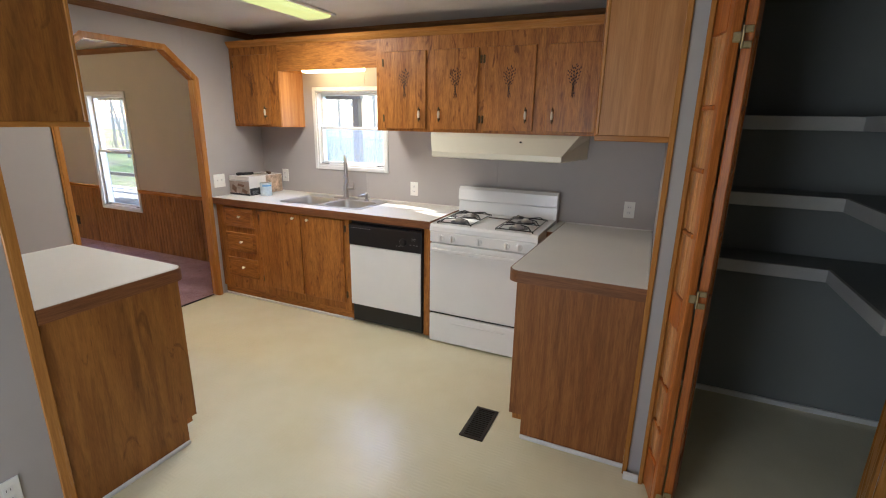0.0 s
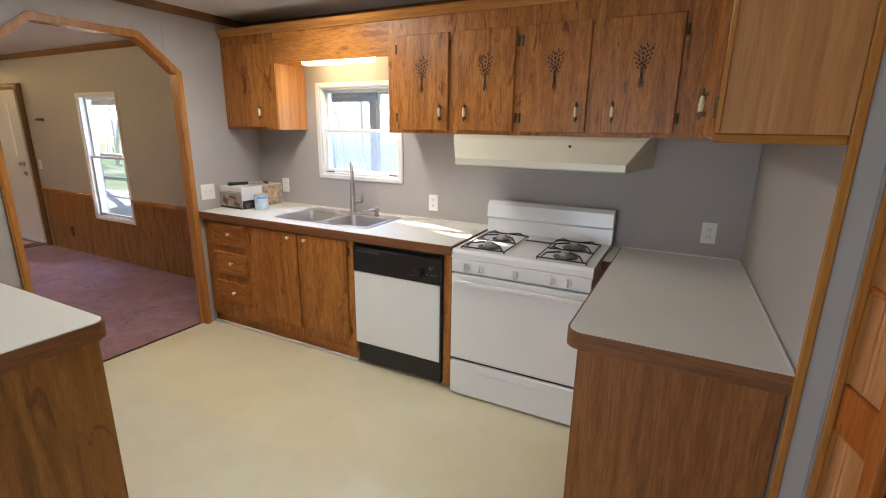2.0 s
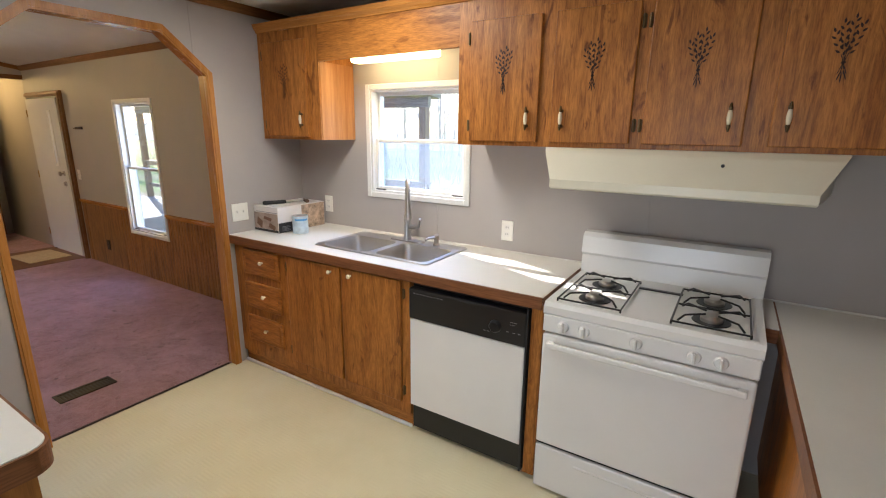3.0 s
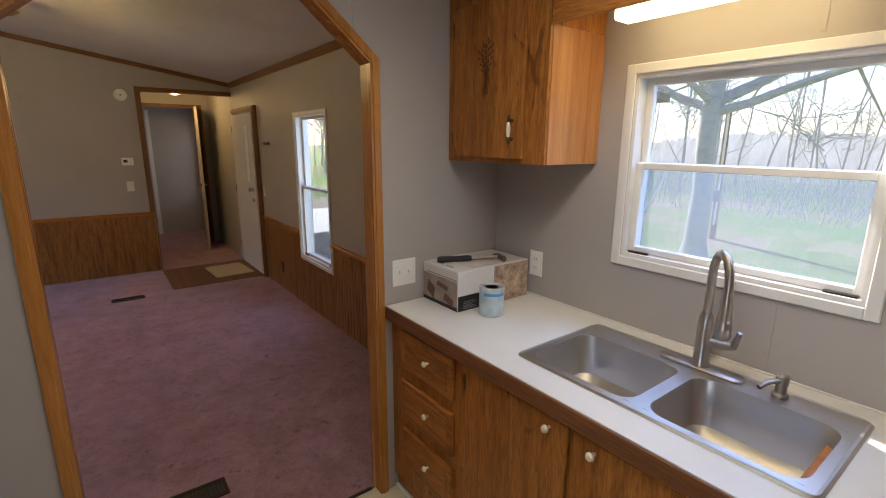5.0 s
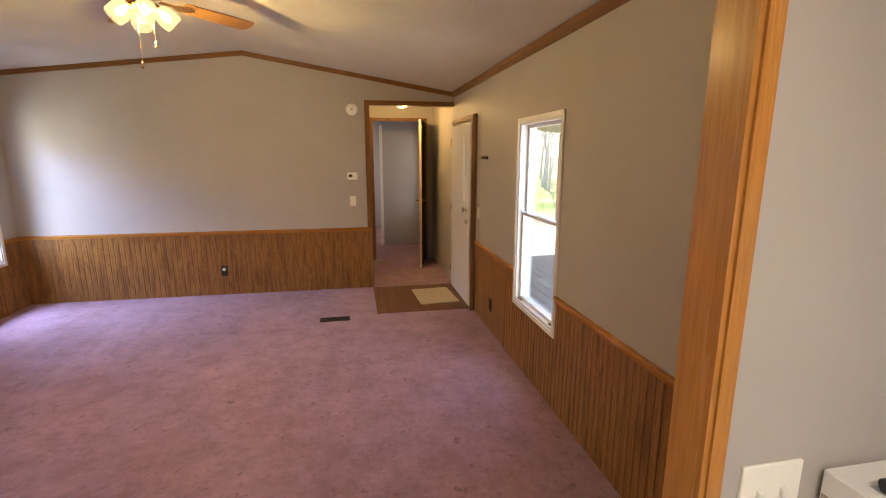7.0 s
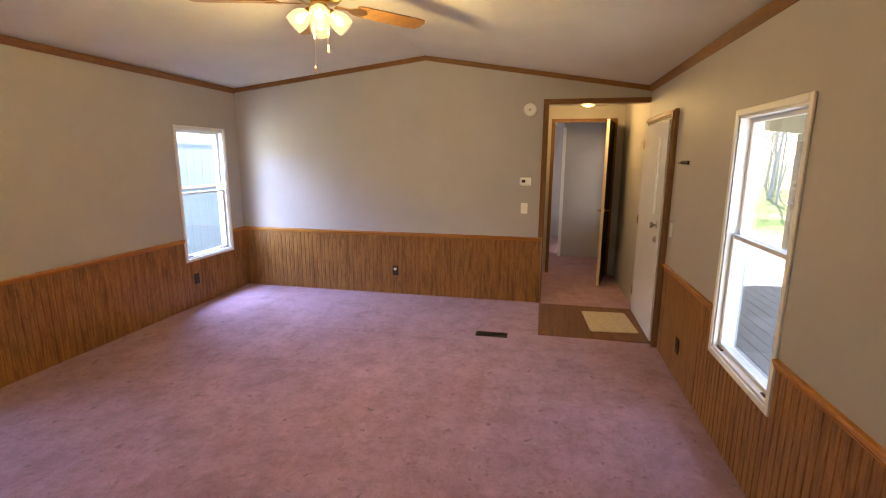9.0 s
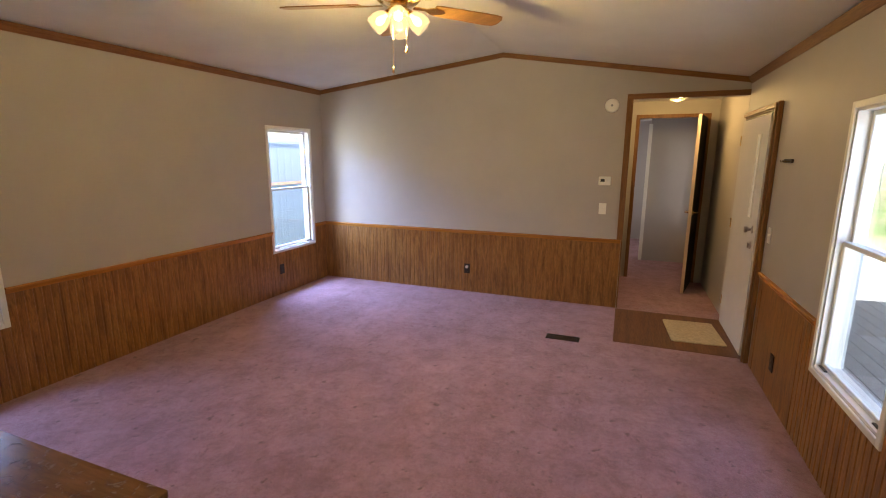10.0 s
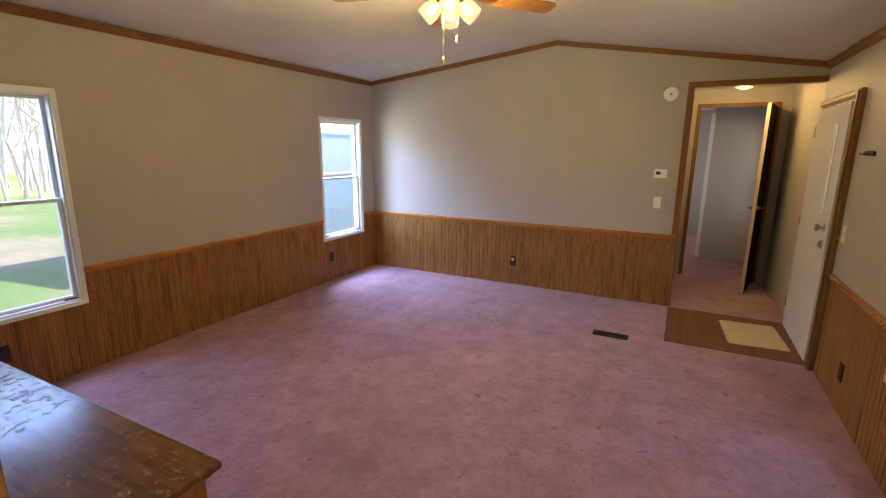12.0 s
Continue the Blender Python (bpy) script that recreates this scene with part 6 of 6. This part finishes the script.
def oak_tree(place, seed):
    """A spreading bare oak: a stout trunk that forks low into long, crooked limbs."""
    rnd = random.Random(seed)
    ob = tagged(new("tree"), "large bare oak with a low fork on the lawn", "tree")
    fork = Vector((0.0, 0.0, 3.2))
    bm = B()
    tube(bm, [(0.02, 0, -0.2), (0.0, 0.02, 0.35), (0.03, 0, 1.4), (-0.02, 0.03, 2.4), fork, fork + Vector((0.08, 0.03, 0.5))], 0.25, 12, [0.36, 0.235, 0.205, 0.19, 0.215, 0.14])
    part("trunk", bm, M_BARK, ob, smooth=True)

    def branch(bm, p, d, ln, r, lev):
        k = 7 if lev == 0 else (5 if lev == 1 else 3)
        pts, rad, q, dd = [p.copy()], [r], p.copy(), d.normalized()
        for i in range(k):
            sway = Vector((rnd.uniform(-1, 1), rnd.uniform(-1, 1), rnd.uniform(-0.9, 1.0)))
            dd = (dd + sway * (0.2 if lev < 2 else 0.28)).normalized()
            q = q + dd * ln / k
            pts.append(q.copy())
            rad.append(max(r * (1 - 0.8 * (i + 1) / k), 0.006))
        tube(bm, pts, r, 8 if lev == 0 else (5 if lev == 1 else 3), rad)
        if lev >= 4:
            return
        for i in range((8, 6, 5, 3)[lev]):
            f = rnd.uniform(0.18, 1.0)
            j = min(int(f * k), k - 1)
            at_ = pts[j].lerp(pts[j + 1], f * k - j)
            out = Vector((rnd.uniform(-1, 1), rnd.uniform(-1, 1), rnd.uniform(-0.75, 0.8)))
            branch(bm, at_, (pts[j + 1] - pts[j]).normalized() * 0.75 + out * 0.75, ln * rnd.uniform(0.32, 0.55), max(rad[j] * rnd.uniform(0.32, 0.55), 0.007), lev + 1)

    side, away, up = Vector((0.91, 0.41, 0)), Vector((-0.41, 0.91, 0)), Vector((0, 0, 1))
    for u, v, w_, ln, r, h in ((0.95, 0.0, 0.38, 5.6, 0.13, 0.1), (1.0, -0.35, 0.06, 5.2, 0.1, -0.1), (0.45, 0.3, 0.95, 4.5, 0.14, 0.4), (-0.9, 0.1, 0.25, 4.6, 0.1, 0.0), (-0.55, -0.2, 0.9, 4.2, 0.12, 0.3), (0.15, 0.6, 1.0, 4.4, 0.12, 0.45), (0.7, 0.7, 0.25, 5.0, 0.09, 0.15), (-0.5, -0.8, 0.3, 4.0, 0.08, 0.1)):
        bm = B()
        branch(bm, fork + up * h, side * u + away * v + up * w_, ln, r, 0)
        part("limb", bm, M_BARK, ob)
    ob.location = place
    return ob


oak_tree((-6.47, 12.6, GZ), 5)
kinds = [tree(21 + i, p, h, r, 4, "slender bare woodland tree", 0.5, 0.16, 0.42) for i, (p, h, r) in enumerate((((-14.0, 27.0, GZ), 8.5, 0.085), ((1.0, 33.0, GZ), 9.5, 0.1), ((-6.5, -19.0, GZ), 9.0, 0.085), ((-12.0, -22.0, GZ), 8.0, 0.07)))]
for k in kinds:
    k["group"] = "woodland trees"
rnd = random.Random(12)
for i in range(45):
    p = (rnd.uniform(-62, -26), rnd.uniform(9, 27), GZ)
    copy_thing(kinds[rnd.randrange(4)], Matrix.Translation(p) @ Matrix.Rotation(rnd.uniform(0, 6.28), 4, "Z") @ Matrix.Scale(rnd.uniform(0.8, 1.25), 4))
rnd = random.Random(8)
for i in range(170):
    k = kinds[rnd.randrange(4)]
    if i % 2:
        p = (rnd.uniform(-60, 30), rnd.uniform(31, 54), GZ)
    else:
        p = (rnd.uniform(-50, 12), rnd.uniform(-45, -17), GZ) if i % 4 else (rnd.uniform(-22, -4), rnd.uniform(-40, -21), GZ)
    copy_thing(k, Matrix.Translation(p) @ Matrix.Rotation(rnd.uniform(0, 6.28), 4, "Z") @ Matrix.Scale(rnd.uniform(0.8, 1.25), 4))


def glowing_brush_mat():
    m, n, l, b = mat("far_brush_glow", 0.95, 0.0, 0.05)
    v = coords(n, l, (1, 1, 0.25))
    a = noise_tex(n, l, v, 1.6, 6.0, 0.75)
    # pale colour and glow stand in for haze and daylight on the trees
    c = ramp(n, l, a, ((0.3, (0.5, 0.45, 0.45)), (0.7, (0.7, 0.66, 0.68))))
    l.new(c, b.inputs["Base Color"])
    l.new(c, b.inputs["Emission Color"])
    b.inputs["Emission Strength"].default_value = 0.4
    return m


bm = B()
for ya, rs in ((56, 4), (-50, 5)):
    rr_ = random.Random(rs)
    x = -120.0
    pts = []
    while x < 90:
        pts.append((x, GZ + 2.6 + 0.8 * math.sin(x * 0.13 + rs) + rr_.uniform(0.0, 0.5)))
        x += rr_.uniform(0.15, 0.4)
    pts = [(-120.0, GZ)] + pts + [(90.0, GZ)]
    prism(bm, pts, "y", ya, ya + 0.5)
structure("backdrop_woods", bm, glowing_brush_mat(), "far winter woods, pale and glowing for haze")

def brush_stuff(name, x0, x1, y0, y1, count, seed, label):
    """A belt of thin winter brush, as one mesh of slender stems."""
    rnd = random.Random(seed)
    verts, faces = [], []
    for i in range(count):
        x, y = rnd.uniform(x0, x1), rnd.uniform(y0, y1)
        h, r = rnd.uniform(0.5, 2.0), rnd.uniform(0.008, 0.02)
        lx, ly = rnd.uniform(-0.5, 0.5), rnd.uniform(-0.4, 0.4)
        k = len(verts)
        for j in range(3):
            a = 2.1 * j
            verts += [(x + r * math.cos(a), y + r * math.sin(a), GZ - 0.05)]
        verts += [(x + lx * h, y + ly * h, GZ + h)]
        faces += [(k, k + 1, k + 3), (k + 1, k + 2, k + 3), (k + 2, k, k + 3)]
    me = bpy.data.meshes.new(name)
    me.from_pydata(verts, [], faces)
    me.materials.append(M_BRUSH)
    return tagged(new(name, me), label, "brush", kind="stuff")


M_BRUSH = plain("dry_brush_stems", (0.6, 0.5, 0.46), 0.9, vary=0.3, scale=3.0)
brush_stuff("brush", -45, 25, 20, 36, 5500, 31, "belt of dry brown winter brush beyond the lawn")

# utility pole
up = thing("utility_pole", (-7.1, 15.0, GZ), "short wooden service post with a white conduit", "pole")
bm = B()
lathe(bm, (-7.1, 15.0, GZ), ((0.085, 0.0), (0.075, 1.5), (0.07, 3.35), (0.03, 3.38)), "z", 10)
part("pole", bm, M_PORCH, up, smooth=True)
bm = B()
tube(bm, [(-7.06, 14.9, GZ + 0.4), (-7.06, 14.9, GZ + 3.5), (-7.1, 14.9, GZ + 3.6)], 0.03, 8)
part("conduit", bm, M_WHITE, up, "white conduit", True)
part("meter_box", box(B(), -7.16, -7.0, 14.82, 14.915, GZ + 1.0, GZ + 1.3, 0.01), M_GREY, up)
gw = thing("guy_wire", (-9.07, 14.6, GZ), "pale guy wire anchored in the lawn", "wire")
bm = B()
tube(bm, [(-9.07, 14.6, GZ), (-8.1, 15.2, GZ + 2.8), (-7.4, 15.6, GZ + 5.0)], 0.018, 6)
part("wire", bm, M_WHITE, gw)

# porch along the front
PD = -0.12
pc = thing("porch", (-7.0, 4.8, GZ), "pale timber porch with rails, posts and a roof", "porch")
PXA, PXB, PYA, PYB = -13.5, -4.7, YN + 0.13, 7.3
n = 60
for i in range(26):
    y0 = PYA + (PYB - PYA) * i / 26
    part("deck_board", box(B(), PXA, PXB, y0, y0 + (PYB - PYA) / 26 - 0.008, PD - 0.03, PD), M_DECK, pc)
part("deck_beam", box(B(), PXA, PXB, PYB - 0.05, PYB, PD - 0.2, PD - 0.031), M_PORCH_X, pc)
for x in (-13.4, -10.6, -7.7, -4.8):
    part("post", box(B(), x - 0.06, x + 0.06, PYB - 0.14, PYB - 0.02, GZ, 1.95), M_PORCH, pc)
for z in (0.28, 0.82):
    part("rail", box(B(), PXA, PXB, PYB - 0.1, PYB - 0.06, PD + z, PD + z + 0.08), M_PORCH_X, pc)
part("top_rail", box(B(), PXA, PXB, PYB - 0.15, PYB - 0.01, PD + 0.9, PD + 0.93), M_PORCH_X, pc)
part("porch_beam", box(B(), PXA, PXB, PYB - 0.12, PYB - 0.04, 1.95, 2.1), M_PORCH_X, pc)
bm = B()
prism(bm, ((YN + 0.13, 2.52), (PYB + 0.25, 2.09), (PYB + 0.25, 2.17), (YN + 0.13, 2.6)), "x", PXA - 0.2, PXB)
part("porch_roof", bm, M_PORCH_X, pc)
structure("skirting_board", box(B(), -13.2, 3.2, YN + 0.121, YN + 0.128, GZ, -0.2), M_WHITE, "pale skirting under the outside wall")

# grey shed behind
sh = thing("shed", (-15.0, -7.0, GZ), "grey metal-sided shed behind the house", "shed")
SHX0, SHX1, SHY0, SHY1, SHT = -22.0, -11.6, -7.6, -5.2, 1.9
bm = B()
pts = []
x = SHX0
while x < SHX1:
    pts += [(x, 0.0), (x + 0.16, 0.0), (x + 0.18, 0.003), (x + 0.22, 0.003), (x + 0.24, 0.0)]
    x += 0.24
prism(bm, [(x, SHY1 + d) for x, d in pts] + [(SHX1 + 0.2, SHY1), (SHX1 + 0.2, SHY0), (SHX0, SHY0)], "z", GZ, SHT)
part("siding", bm, M_SHED, sh)
bm = B()
prism(bm, ((SHY1 + 0.06, SHT - 0.02), (SHY0 - 0.3, SHT + 0.25), (SHY0 - 0.3, SHT + 0.3), (SHY1 + 0.06, SHT + 0.02)), "x", SHX0 - 0.2, SHX1 + 0.4)
part("roof", bm, M_SHED, sh)
part("red_board", box(B(), SHX0, SHX1, SHY1 + 0.03, SHY1 + 0.06, 0.93, 0.99), M_RUST, sh, "weathered reddish board")

# added area lamps above each window head, in place of sky light
def window_fill(name, w, side, energy, size_y=0.7):
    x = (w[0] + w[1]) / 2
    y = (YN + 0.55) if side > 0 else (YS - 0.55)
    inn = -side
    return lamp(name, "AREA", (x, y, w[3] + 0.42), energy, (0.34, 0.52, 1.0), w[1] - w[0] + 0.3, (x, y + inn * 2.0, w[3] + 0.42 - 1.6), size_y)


window_fill("window_1_light", KW, 1, 15.0)
window_fill("window_2_light", LW, 1, 9.0)
window_fill("window_3_light", W2, -1, 88.0)
window_fill("window_4_light", W1, -1, 27.0)
# added lamps beside two windows, out of view, lighting far wall and ceiling
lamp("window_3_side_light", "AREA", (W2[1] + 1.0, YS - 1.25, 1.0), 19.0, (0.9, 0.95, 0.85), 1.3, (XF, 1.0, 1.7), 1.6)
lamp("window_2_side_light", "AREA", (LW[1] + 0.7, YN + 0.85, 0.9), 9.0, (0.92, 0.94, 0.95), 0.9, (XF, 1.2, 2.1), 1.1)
# added lamps at the three unseen windows
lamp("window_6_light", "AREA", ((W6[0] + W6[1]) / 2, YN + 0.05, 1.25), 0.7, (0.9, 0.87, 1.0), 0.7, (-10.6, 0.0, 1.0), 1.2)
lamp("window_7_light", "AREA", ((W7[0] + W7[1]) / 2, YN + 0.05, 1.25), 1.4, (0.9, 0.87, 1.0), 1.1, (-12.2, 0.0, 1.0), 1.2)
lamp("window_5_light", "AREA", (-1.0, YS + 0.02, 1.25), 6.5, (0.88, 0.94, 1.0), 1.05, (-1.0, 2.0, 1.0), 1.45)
